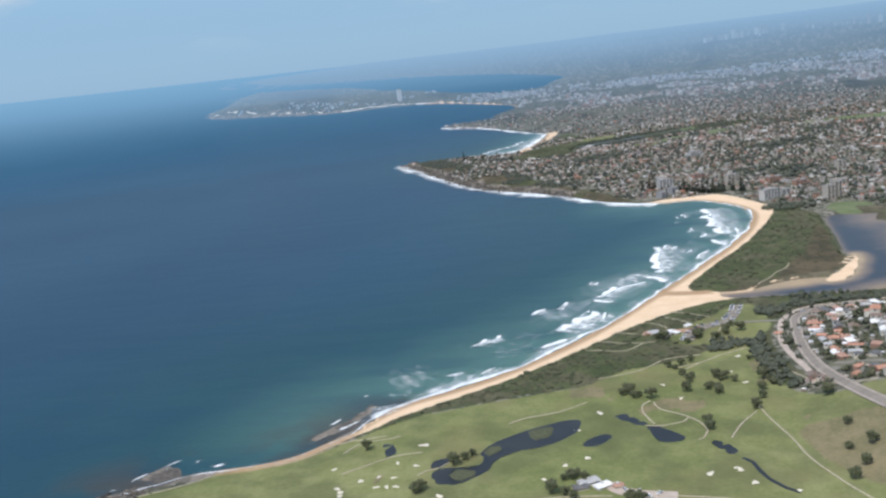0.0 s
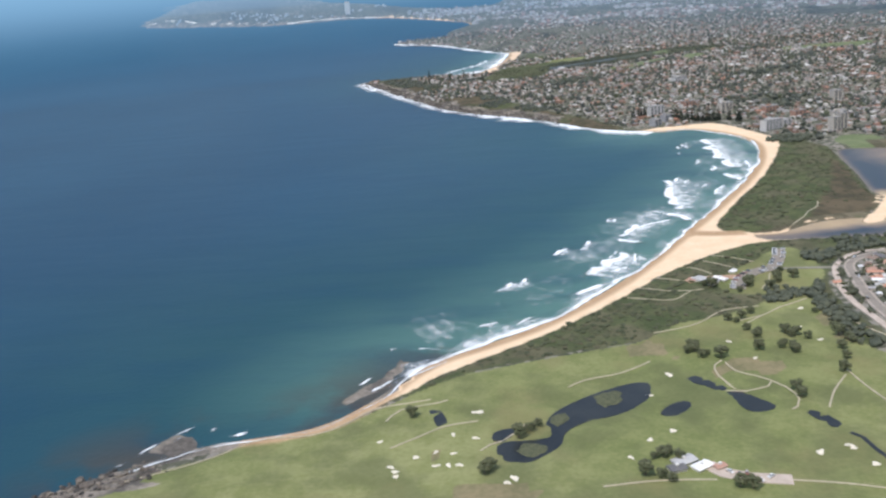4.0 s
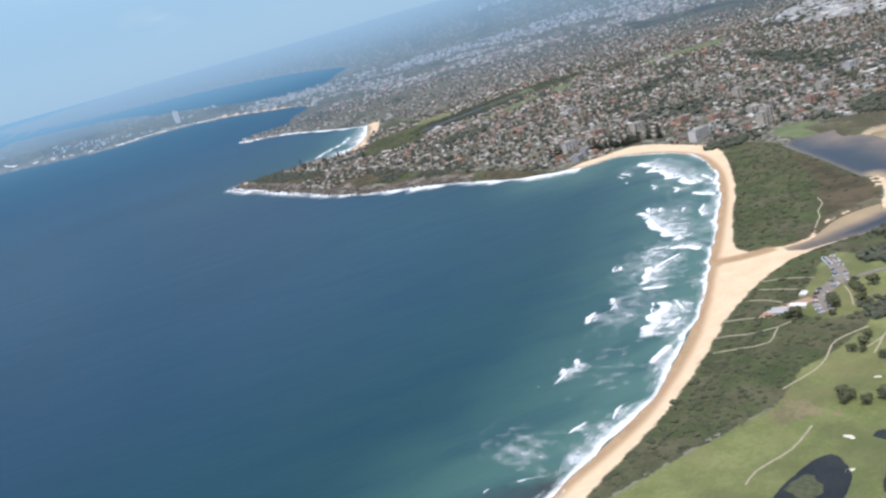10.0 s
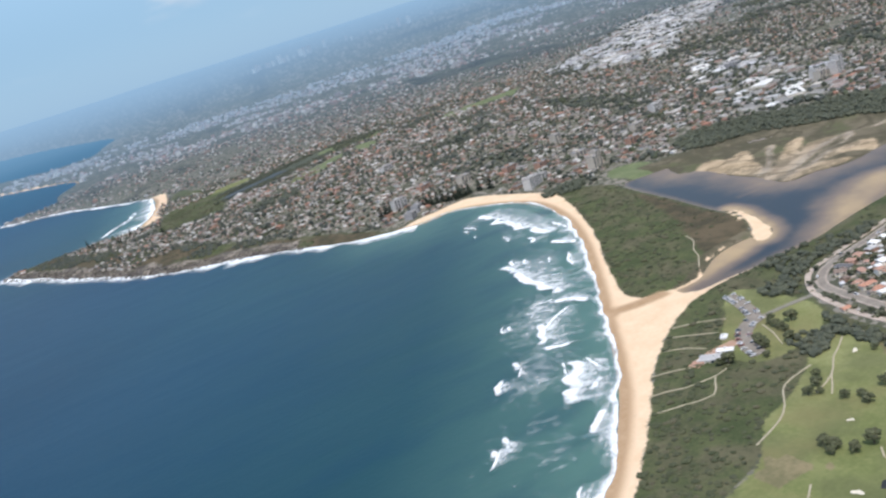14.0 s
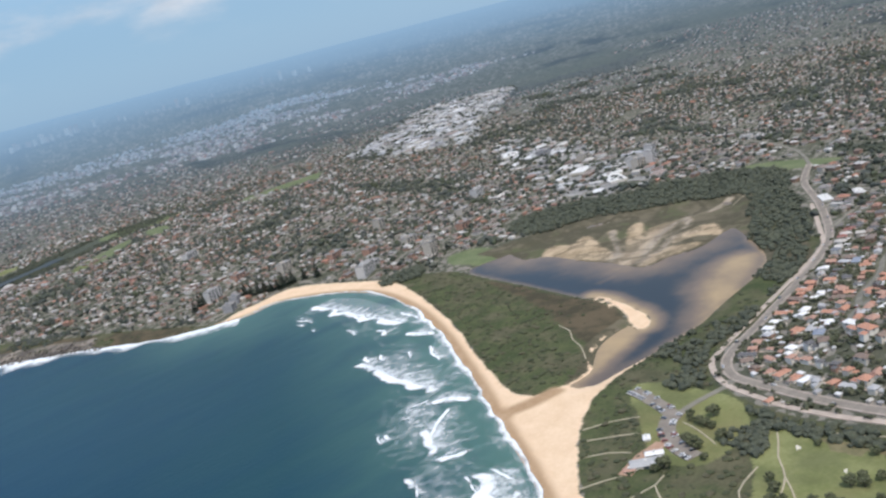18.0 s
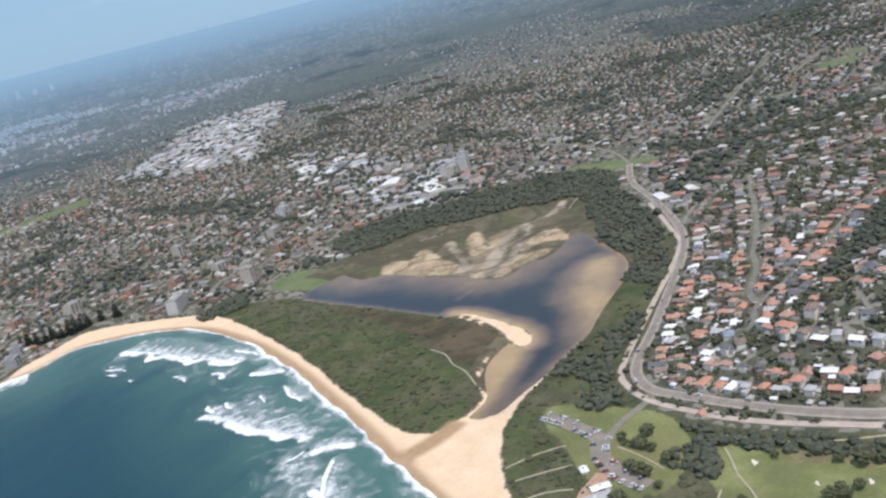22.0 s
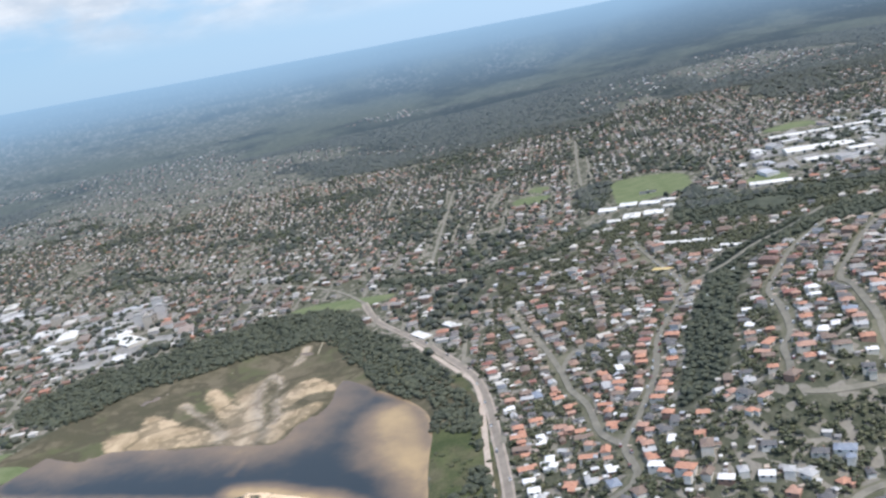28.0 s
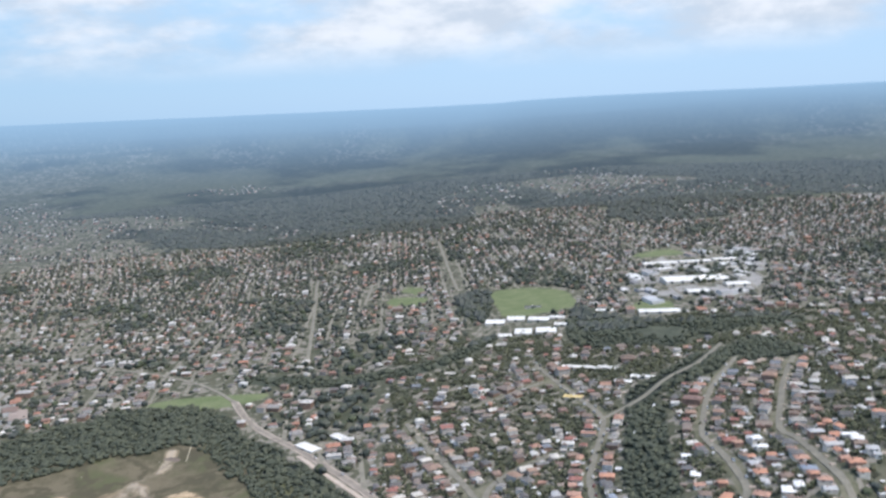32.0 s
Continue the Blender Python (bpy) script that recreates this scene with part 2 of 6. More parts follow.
def sea_build(net):
    p = net.where()
    swell = net.n("ShaderNodeMapping", {"Vector": p, "Scale": (0.009, 0.02, 0.02), "Rotation": (0, 0, 0.7)}).outputs[0]
    waves = net.noise(1.0, swell, 4, 0.5)
    chop = net.noise(0.25, p, 4, 0.6)
    patch = net.noise(0.0022, p, 3, 0.5)
    deep = net.mix(net.ramp(patch, 0.3, 0.7), (0.0075, 0.039, 0.073), (0.011, 0.049, 0.087))
    long_swell = net.noise(1.0, net.n("ShaderNodeMapping", {"Vector": p, "Scale": (0.006, 0.024, 0.02), "Rotation": (0, 0, 0.95)}).outputs[0], 5, 0.6)
    reef = net.math("MULTIPLY", net.ramp(net.noise(0.012, p, 4, 0.6), 0.42, 0.6), net.attr("reef"))
    c = net.mix(net.attr("green"), deep, (0.017, 0.068, 0.067))
    c = net.mix(net.attr("shallow"), c, (0.09, 0.18, 0.155))
    c = net.mix(reef, c, (0.055, 0.05, 0.042))
    c = net.mix(net.math("MULTIPLY", net.ramp(waves, 0.42, 0.7), 0.35), c, (0.004, 0.038, 0.074))
    c = net.mix(net.math("MULTIPLY", net.ramp(long_swell, 0.5, 0.75), 0.25), c, (0.004, 0.034, 0.064))
    h = net.math("ADD", net.math("MULTIPLY", net.math("ADD", waves, net.math("MULTIPLY", long_swell, 0.9)), 1.6), net.math("MULTIPLY", chop, 0.6))
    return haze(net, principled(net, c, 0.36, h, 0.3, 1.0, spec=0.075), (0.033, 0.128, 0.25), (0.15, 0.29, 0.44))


def lagoon_build(net):
    p = net.where()
    s = net.math("ADD", net.attr("shallow"), net.math("MULTIPLY", net.math("SUBTRACT", net.noise(0.028, p, 6, 0.68), 0.5), 0.6))
    c = net.mix(net.ramp(s, 0.08, 0.62), (0.018, 0.03, 0.042), (0.165, 0.122, 0.088))
    c = net.mix(net.ramp(s, 0.5, 1.05), c, (0.4, 0.285, 0.15))
    return principled(net, c, 0.34, net.noise(0.5, p, 3), 0.08, 0.5, spec=0.2)


def foam_build(net):
    p = net.where()
    q = net.n("ShaderNodeCombineXYZ", {0: net.math("MULTIPLY", net.attr("run"), 0.13), 1: net.math("MULTIPLY", net.attr("wash"), 0.085), 2: net.attr("kind")}).outputs[0]
    lace = net.math("ADD", net.math("MULTIPLY", net.noise(1.0, q, 5, 0.65), 0.75), net.math("MULTIPLY", net.noise(0.5, p, 3, 0.6), 0.25))
    f = net.ramp(net.math("ADD", lace, net.math("SUBTRACT", net.attr("body"), 0.5)), 0.34, 0.84)
    clear = net.n("ShaderNodeBsdfTransparent").outputs[0]
    white = principled(net, net.mix(lace, (0.7, 0.75, 0.76), (0.86, 0.88, 0.88)), 0.9, lace, 0.5, 1.0)
    return net.n("ShaderNodeMixShader", {0: f, 1: clear, 2: white}).outputs[0]


GROUND, SEA, LAGOON, FOAM = (material(n, b) for n, b in (("land", ground_build), ("sea_water", sea_build), ("lagoon_water", lagoon_build), ("foam", foam_build)))
POND = material("pond_water", plain((0.014, 0.017, 0.019), (0.03, 0.033, 0.031), 0.05, 0.32, 0.2))
FAR_CREEK = material("far_creek_water", plain((0.035, 0.046, 0.05), (0.055, 0.066, 0.068), 0.02, 0.5, 0.1))
ASPHALT = material("asphalt", plain((0.16, 0.15, 0.12), (0.25, 0.23, 0.185), 0.12, 0.9))
BLEACHED = material("bleached_road", plain((0.28, 0.235, 0.195), (0.41, 0.35, 0.295), 0.12, 0.9))
DARK_ASPHALT = material("dark_asphalt", plain((0.19, 0.165, 0.137), (0.28, 0.245, 0.205), 0.12, 0.9))
CONCRETE = material("pale_concrete", plain((0.37, 0.305, 0.25), (0.51, 0.425, 0.355), 0.15, 0.9))
TRACK = material("sandy_track", plain((0.31, 0.275, 0.19), (0.47, 0.41, 0.3), 0.3, 0.95))
BUNKER = material("bunker_sand", plain((0.58, 0.53, 0.42), (0.74, 0.68, 0.56), 0.3, 0.95))
ROOF_TONES = [(0.38, 0.2, 0.14), (0.25, 0.18, 0.15), (0.4, 0.38, 0.355), (0.22, 0.2, 0.19), (0.33, 0.305, 0.285), (0.52, 0.49, 0.455), (0.24, 0.17, 0.14), (0.31, 0.25, 0.215), (0.6, 0.56, 0.51), (0.17, 0.15, 0.14), (0.29, 0.23, 0.2), (0.32, 0.3, 0.28), (0.68, 0.65, 0.6), (0.46, 0.23, 0.16), (0.6, 0.575, 0.54), (0.34, 0.2, 0.155)]
WALL_TONES = [(0.55, 0.5, 0.44), (0.68, 0.66, 0.62), (0.36, 0.24, 0.18), (0.45, 0.4, 0.34), (0.3, 0.2, 0.15)]
ROOFS = material("roofs", varied(ROOF_TONES, 0.75, True, 0.6))
WALLS = material("house_walls", varied(WALL_TONES, 0.85, True, 0.5))
WARM_ROOFS = material("ridge_roofs", varied([(0.38, 0.22, 0.165), (0.33, 0.23, 0.18), (0.14, 0.135, 0.13), (0.36, 0.34, 0.31), (0.66, 0.63, 0.58), (0.25, 0.2, 0.17), (0.28, 0.265, 0.25), (0.19, 0.15, 0.13), (0.44, 0.26, 0.19), (0.64, 0.6, 0.54), (0.36, 0.24, 0.18), (0.21, 0.155, 0.125), (0.4, 0.32, 0.25), (0.17, 0.16, 0.155), (0.3, 0.24, 0.2), (0.22, 0.235, 0.26), (0.58, 0.54, 0.48), (0.24, 0.16, 0.135), (0.34, 0.16, 0.13), (0.2, 0.19, 0.18)], 0.75, True, 0.6))
WORKS_ROOFS = material("works_roofs", varied([(0.7, 0.69, 0.67), (0.56, 0.55, 0.53), (0.3, 0.29, 0.285), (0.56, 0.52, 0.46), (0.4, 0.39, 0.385), (0.78, 0.77, 0.75), (0.66, 0.64, 0.61), (0.34, 0.27, 0.23), (0.74, 0.73, 0.72), (0.5, 0.51, 0.53)], 0.6, True, 0.08, 0.3))
PALE_WALLS = material("works_walls", varied([(0.66, 0.65, 0.63), (0.54, 0.53, 0.51), (0.74, 0.73, 0.71), (0.44, 0.43, 0.42), (0.62, 0.58, 0.52)], 0.8, True, 0.1, 0.25))
WHITE_ROOF = material("white_sheet_roof", plain((0.58, 0.565, 0.53), (0.74, 0.725, 0.685), 0.08, 0.6))
GLASS = material("dark_window_glass", plain((0.03, 0.045, 0.06), (0.06, 0.08, 0.1), 0.3, 0.15, 0.6))
LEAF_TONES = [(0.075, 0.088, 0.072), (0.096, 0.11, 0.084), (0.116, 0.126, 0.096), (0.088, 0.1, 0.09), (0.13, 0.136, 0.106), (0.104, 0.114, 0.1), (0.108, 0.124, 0.076)]
WOOD_LEAVES = material("woodland_leaves", varied([(0.0829, 0.0941, 0.0694), (0.0918, 0.103, 0.0762), (0.101, 0.112, 0.0784), (0.112, 0.121, 0.0829)], 0.9, True, 0.5, 0.4, 0.15))
GUM_LEAVES = material("gum_leaves", varied([(0.095, 0.108, 0.094), (0.11, 0.12, 0.1), (0.12, 0.128, 0.112), (0.1, 0.11, 0.1)], 0.9, True, 0.5, 0.4, 0.15))
GARDEN_LEAVES = material("garden_leaves", varied([(0.0944, 0.104, 0.0637), (0.116, 0.125, 0.0755), (0.139, 0.144, 0.0873), (0.106, 0.113, 0.0802), (0.159, 0.16, 0.0968), (0.125, 0.13, 0.092)], 0.9, True, 0.5, 0.45, 0.15))
LEAVES = material("tree_leaves", varied(LEAF_TONES, 0.9, True, 0.5, 0.45, 0.15))
BUSH = material("scrub_leaves", varied([(0.078, 0.088, 0.05), (0.09, 0.1, 0.055), (0.102, 0.108, 0.06), (0.088, 0.094, 0.058), (0.118, 0.112, 0.07), (0.084, 0.096, 0.052)], 0.9, True, 0.6, 0.4, 0.15))
ROCK = material("shore_rock", varied([(0.1, 0.088, 0.075), (0.16, 0.135, 0.11), (0.22, 0.19, 0.155), (0.07, 0.064, 0.058)], 0.9, True, 0.4, 0.45))
BARK = material("bark", plain((0.1, 0.075, 0.055), (0.2, 0.16, 0.12), 2.0, 0.95))
CAR_PAINT = material("car_paint", varied([(0.75, 0.75, 0.76), (0.06, 0.06, 0.065), (0.35, 0.36, 0.38), (0.7, 0.7, 0.7), (0.6, 0.61, 0.62), (0.14, 0.16, 0.2), (0.72, 0.72, 0.71), (0.3, 0.08, 0.06)], 0.3, False, 3.0, 0.1, 0.5))
TYRE = material("tyre_rubber", plain((0.02, 0.02, 0.02), (0.035, 0.035, 0.035), 4.0, 0.9))

# ---- plan: outlines in metres, x to the east, y to the north ----
RNG = np.random.default_rng(7)
MID, EYE_Z = np.array([600.0, 720.0]), 275.0
FAR_FROM, FAR_DEPTH, FAR_EDGE = 3000.0, 1300.0, 2300.0


def spline(pts, step=8.0, closed=True):
    """A smooth line through the given corners, as many short pieces."""
    p = np.array(pts, float)
    n = len(p)
    out = []
    for i in range(n if closed else n - 1):
        a, b, c, d = (p[(i + k) % n] if closed else p[min(max(i + k, 0), n - 1)] for k in (-1, 0, 1, 2))
        m = int(np.clip(np.linalg.norm(c - b) / step, 1, 14))
        for t in np.arange(m) / m:
            out.append(0.5 * (2 * b + (c - a) * t + (2 * a - 5 * b + 4 * c - d) * t * t + (3 * b - a - 3 * c + d) * t**3))
    if not closed:
        out.append(p[-1])
    return np.array(out)


def inside(x, y, poly, reach=60.0):
    """Signed distance to a closed outline, positive inside, clipped at reach."""
    x, y = np.asarray(x, float), np.asarray(y, float)
    out = np.full(x.shape, -reach)
    lo, hi = poly.min(0) - reach, poly.max(0) + reach
    near = (x > lo[0]) & (x < hi[0]) & (y > lo[1]) & (y < hi[1])
    px, py = x[near], y[near]
    best, odd = np.full(px.shape, reach * reach), np.zeros(px.shape, bool)
    for (ax, ay), (bx, by) in zip(poly, np.roll(poly, -1, 0)):
        dx, dy = bx - ax, by - ay
        u = np.clip(((px - ax) * dx + (py - ay) * dy) / (dx * dx + dy * dy + 1e-9), 0, 1)
        best = np.minimum(best, (px - ax - u * dx) ** 2 + (py - ay - u * dy) ** 2)
        if dy:
            odd ^= ((ay > py) != (by > py)) & (px < ax + dx * (py - ay) / dy)
    out[near] = np.where(odd, 1, -1) * np.sqrt(best)
    return out


def along(x, y, line, reach=60.0):
    """Distance to an open line."""
    x, y = np.asarray(x, float), np.asarray(y, float)
    best = np.full(x.shape, reach * reach)
    lo, hi = line.min(0) - reach, line.max(0) + reach
    near = (x > lo[0]) & (x < hi[0]) & (y > lo[1]) & (y < hi[1])
    px, py, b2 = x[near], y[near], best[near]
    for (ax, ay), (bx, by) in zip(line[:-1], line[1:]):
        dx, dy = bx - ax, by - ay
        u = np.clip(((px - ax) * dx + (py - ay) * dy) / (dx * dx + dy * dy + 1e-9), 0, 1)
        b2 = np.minimum(b2, (px - ax - u * dx) ** 2 + (py - ay - u * dy) ** 2)
    best[near] = b2
    return np.sqrt(best)


def step(v, lo, hi):
    t = np.clip((v - lo) / (hi - lo), 0, 1)
    return t * t * (3 - 2 * t)


def bump(x, y, cx, cy, sx, sy, h):
    return h * np.exp(-(((x - cx) / sx) ** 2 + ((y - cy) / sy) ** 2))


def bowed(x, y, z):
    """Beyond the near country the distance draws together towards the horizon."""
    dx, dy = x - MID[0], y - MID[1]
    r = np.hypot(dx, dy) + 1e-6
    s = np.where(r > FAR_FROM, (FAR_FROM + FAR_DEPTH * (1 - np.exp(-(r - FAR_FROM) / FAR_DEPTH))) / r, 1.0)
    rim = (62 + 18 * step(dy / r, -0.6, 0.55) * (dx < 0)) * step(r, 3200, 24000)
    return MID[0] + dx * s, MID[1] + dy * s, EYE_Z + (z - EYE_Z) * s + rim, s


# share of painted haze glow: nought near, growing with distance
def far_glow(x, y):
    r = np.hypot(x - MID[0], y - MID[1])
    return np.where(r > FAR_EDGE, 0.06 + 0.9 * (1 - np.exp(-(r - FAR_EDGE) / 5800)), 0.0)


BEACH_LINE = [(745, 654), (699, 629), (638, 613), (605, 578), (587, 545), (566, 518), (530, 493), (490, 460), (437, 398), (396, 337), (355, 265), (329, 219), (288, 145), (237, 48), (194, -54), (170, -160), (186, -243), (228, -303), (285, -305)]
HEAD_LINE = [(285, -305), (372, -365), (450, -487), (520, -569), (606, -655), (660, -760), (715, -880), (790, -1060), (882, -1280), (790, -1312), (691, -1315), (602, -1300)]
CURL_LINE = [(602, -1300), (535, -1500), (496, -1830), (600, -2037), (750, -2370), (945, -2620), (840, -2690), (746, -2770), (746, -3129), (664, -3654)]
FAR_LINE = [(890, -4235), (1249, -4908), (1603, -5156), (1985, -5052), (2680, -5682), (3437, -6379), (4100, -8500), (4900, -12000), (3000, -10300), (2207, -8489), (1335, -6275), (660, -5330), (421, -6275), (400, -8000), (2000, -12000), (8000, -20000), (9000, -42000)]
LAND = np.concatenate([[(1500, 45000), (1500, 900)], spline([(1200, 830), (900, 745)] + BEACH_LINE + HEAD_LINE[1:] + CURL_LINE[1:] + FAR_LINE, 10, False), [(-45000, -45000), (-45000, 45000)]])
SANDS = spline([(672, 626), (645, 619), (620, 606), (598, 584), (578, 564), (557, 541), (526, 515), (488, 483), (444, 437), (412, 400), (385, 368), (358, 342), (330, 320), (300, 303), (279, 298), (250, 291), (216, 288), (225, 258), (257, 261), (300, 257), (309, 233), (300, 206), (266, 137), (224, 59), (174, -53), (137, -167), (150, -250), (188, -333), (245, -335), (300, -322), (330, -260), (250, -150), (300, 0), (400, 200), (500, 360), (600, 480), (660, 560), (692, 605)])
CURL_SANDS = spline([(560, -1290), (500, -1480), (455, -1830), (480, -1860), (540, -1830), (580, -1500), (620, -1310)])
MANLY_SANDS = spline([(655, -3640), (850, -4235), (1215, -4920), (1320, -4860), (950, -4190), (730, -3600)])
SPIT = spline([(113, 138), (119, 170), (130, 200), (140, 224), (152, 241), (165, 250), (175, 247), (167, 231), (152, 214), (140, 196), (127, 172)])
SPIT_BANK = spline([(160, 226), (172, 244), (196, 253), (226, 259), (256, 266), (276, 265), (256, 261), (235, 245), (213, 232), (187, 226)])
LAGOON_EDGE = spline([(285, 263), (257, 262), (235, 247), (213, 234), (187, 228), (165, 227), (140, 205), (126, 171), (121, 115), (108, 40), (98, -30), (82, -90), (47, -88), (0, -75), (-44, -63), (-83, -52), (-122, -16), (-150, 26), (-173, 74), (-190, 95), (-150, 125), (-110, 149), (-73, 190), (-12, 254), (38, 274), (101, 283), (156, 293), (204, 291), (246, 287), (275, 283)])
MUDFLAT = spline([(-13, -95), (-60, -75), (-96, -40), (-127, -25), (-155, 24), (-178, 90), (-150, 128), (-104, 160), (-62, 166), (-24, 167), (18, 153), (36, 140), (38, 108), (32, 79), (31, 38), (27, -13), (38, -34), (24, -78)])
SHOALS = [spline(s, 5) for s in ([(20, -18), (-13, -36), (-19, -9), (-52, -17), (-25, 23), (-9, 54), (7, 79), (23, 74), (24, 34)], [(-86, 24), (-102, 28), (-45, 75), (-21, 101), (25, 121), (30, 104), (24, 86), (-7, 82), (-46, 53)], [(23, 121), (-5, 123), (-29, 135), (-44, 153), (-32, 160), (9, 145), (32, 137)], [(-87, 56), (-114, 75), (-68, 90), (-24, 99), (-53, 77)], [(-58, 111), (-85, 114), (-102, 126), (-91, 147), (-70, 158), (-68, 136), (-40, 123)])]
EAST_SHOAL = spline([(49, 216), (-8, 211), (-27, 238), (16, 269), (89, 290), (135, 292), (165, 294), (144, 276), (94, 250)])
BANK_LINES = [spline(s, 6, False) for s in ([(256, 261), (235, 244), (213, 231), (187, 225), (168, 224)], [(144, 192), (121, 145), (117, 119), (114, 82), (109, 54), (97, 5)], [(150, 293), (188, 291), (221, 292), (245, 290)])]
WOODS = spline([(-44, -150), (-97, -185), (-168, -157), (-239, -84), (-283, -25), (-319, 23), (-305, 100), (-235, 152), (-165, 207), (-78, 268), (10, 302), (95, 325), (165, 338), (207, 343), (232, 348), (246, 340), (204, 336), (146, 320), (79, 306), (4, 268), (-56, 210), (-110, 172), (-160, 137), (-205, 105), (-190, 65), (-165, 15), (-130, -35), (-85, -75), (-44, -95)])
BELT = spline([(258, 384), (260, 404), (266, 424), (268, 461), (267, 498), (265, 540), (280, 540), (289, 511), (286, 499), (289, 467), (291, 443), (315, 455), (317, 433), (300, 420), (279, 427), (269, 406)])
CORNER_WOOD = spline([(160, 302), (140, 326), (178, 338), (214, 347), (240, 366), (268, 364), (269, 342), (258, 331), (238, 332), (210, 330), (185, 318)])
SHELVES = [spline(s, 5) for s in ([(590, 495), (584, 521), (594, 552), (612, 579), (626, 588), (639, 590), (630, 573), (613, 550), (599, 523)], [(741, 640), (731, 611), (725, 605), (711, 602), (699, 618), (690, 627), (709, 640), (727, 645)])]
DUNE = spline([(300, 257), (309, 233), (300, 206), (266, 137), (224, 59), (174, -53), (137, -167), (115, -160), (92, -100), (101, -30), (111, 40), (124, 115), (130, 171), (150, 208), (187, 224), (213, 230), (235, 243), (256, 260)])
DUNE_DRY = spline([(104, -20), (112, 40), (124, 115), (130, 171), (165, 228), (215, 246), (216, 210), (184, 150), (148, 70), (120, -15)])
DRY_PATCH = spline([(288, 612), (262, 606), (240, 612), (232, 650), (240, 700), (262, 702), (277, 672), (286, 645)])
SCRUB = spline([(600, 585), (557, 541), (526, 515), (488, 483), (444, 437), (412, 400), (385, 368), (358, 342), (330, 320), (300, 303), (250, 291), (235, 320), (255, 350), (262, 322), (300, 345), (345, 395), (335, 425), (310, 440), (356, 468), (393, 482), (426, 511), (482, 527), (542, 546), (580, 575)])
EAST_SCRUB = spline([(-56, 214), (4, 270), (79, 308), (146, 322), (204, 338), (245, 340), (240, 296), (204, 293), (101, 286), (38, 277), (-12, 258), (-60, 208)])
CURL_SCRUB = spline([(545, -1176), (478, -1557), (440, -1720), (405, -1617), (370, -1313), (415, -1100), (440, -1015), (555, -1015)])
HEAD_SCRUB = spline(HEAD_LINE + [(760, -1250), (690, -1070), (570, -800), (470, -610), (375, -455), (322, -345)])
LINKS = spline([(740, 672), (700, 652), (676, 630), (640, 623), (614, 606), (592, 585), (566, 562), (542, 548), (482, 529), (426, 513), (393, 484), (356, 470), (310, 442), (284, 440), (286, 494), (277, 544), (256, 567), (224, 579), (180, 640), (150, 760), (300, 1500), (1400, 1500), (1400, 1000)])
LAWNS = [spline(s) for s in ([(276, -1025), (228, -1082), (132, -1154), (115, -1143), (164, -1059), (223, -997), (265, -978)], [(64, -1190), (30, -1165), (49, -1099), (90, -1081)], [(-153, -1143), (-218, -1149), (-310, -1140), (-351, -1126), (-303, -1059), (-240, -1073), (-138, -1052)], [(-814, 275), (-835, 293), (-805, 319), (-774, 307)], [(120, -1290), (20, -1240), (-60, -1270), (-60, -1310), (30, -1340), (110, -1350)], [(390, -1350), (300, -1370), (300, -1420), (380, -1420)], [(258, 330), (272, 318), (300, 345), (345, 395), (340, 425), (300, 430), (262, 400)], [(45, -165), (11, -141), (21, -81), (54, -76), (72, -132)], [(-330, 25), (-350, 60), (-350, 150), (-325, 137), (-304, 65)], [(-715, 418), (-732, 459), (-704, 509), (-662, 527), (-578, 523), (-556, 491), (-551, 431), (-606, 422)], [(-870, 655), (-932, 700), (-930, 756), (-888, 746)], [(-520, 590), (-560, 606), (-545, 640), (-500, 632)], [(-700, 269), (-750, 266), (-740, 318), (-688, 316)])]
GULLIES = [spline(s) for s in ([(420, -1150), (300, -1150), (170, -1215), (40, -1250), (-60, -1300), (60, -1380), (300, -1345), (400, -1280)], [(118, 458), (112, 478), (103, 486), (57, 501), (-35, 515), (-110, 530), (-154, 532), (-191, 585), (-214, 630), (-200, 672), (-240, 690), (-330, 680), (-300, 640), (-274, 600), (-215, 545), (-180, 512), (-93, 493), (-19, 476), (45, 468), (99, 461)], [(-386, 120), (-355, 224), (-330, 322), (-425, 405), (-455, 400), (-365, 322), (-385, 224), (-410, 134)], [(-545, 522), (-485, 570), (-425, 622), (-330, 606), (-356, 554), (-363, 501), (-445, 493)], [(-566, 377), (-691, 365), (-746, 400), (-730, 418), (-620, 415), (-545, 402)], [(-420, 590), (-360, 610), (-380, 690), (-395, 760), (-430, 750), (-440, 660)], [(110, -140), (150, -170), (135, -200), (90, -180)])]
WORKS = [spline(s) for s in ([(-540, -1270), (-800, -1430), (-1216, -1940), (-1450, -1980), (-1620, -1815), (-1380, -1540), (-840, -1070), (-616, -860), (-500, -960), (-440, -1090)], [(-520, -692), (-613, -741), (-615, -620), (-525, -454), (-449, -327), (-480, -262), (-351, -115), (-240, -85), (-205, -160), (-243, -282), (-320, -423)], [(-506, 600), (-631, 592), (-818, 675), (-930, 770), (-900, 870), (-780, 850), (-590, 770), (-523, 672)])]
UPLAND = spline([(-1500, 166), (-1956, -341), (-2629, -1097), (-4500, -1500), (-6000, -1900), (-30000, -9000), (-30000, 30000), (-2500, 9000), (-1900, 2300), (-1694, 1378), (-1897, 1222), (-2368, 834), (-2199, 423), (-1585, 383)])
TOWNS = np.array([(-2790, -450, 150), (-1960, 440, 130), (-2230, 520, 110), (-2500, 790, 110), (-1830, 1040, 110), (-1835, 1170, 110)])

# the ground: one sheet, close-meshed where it is near, to the horizon


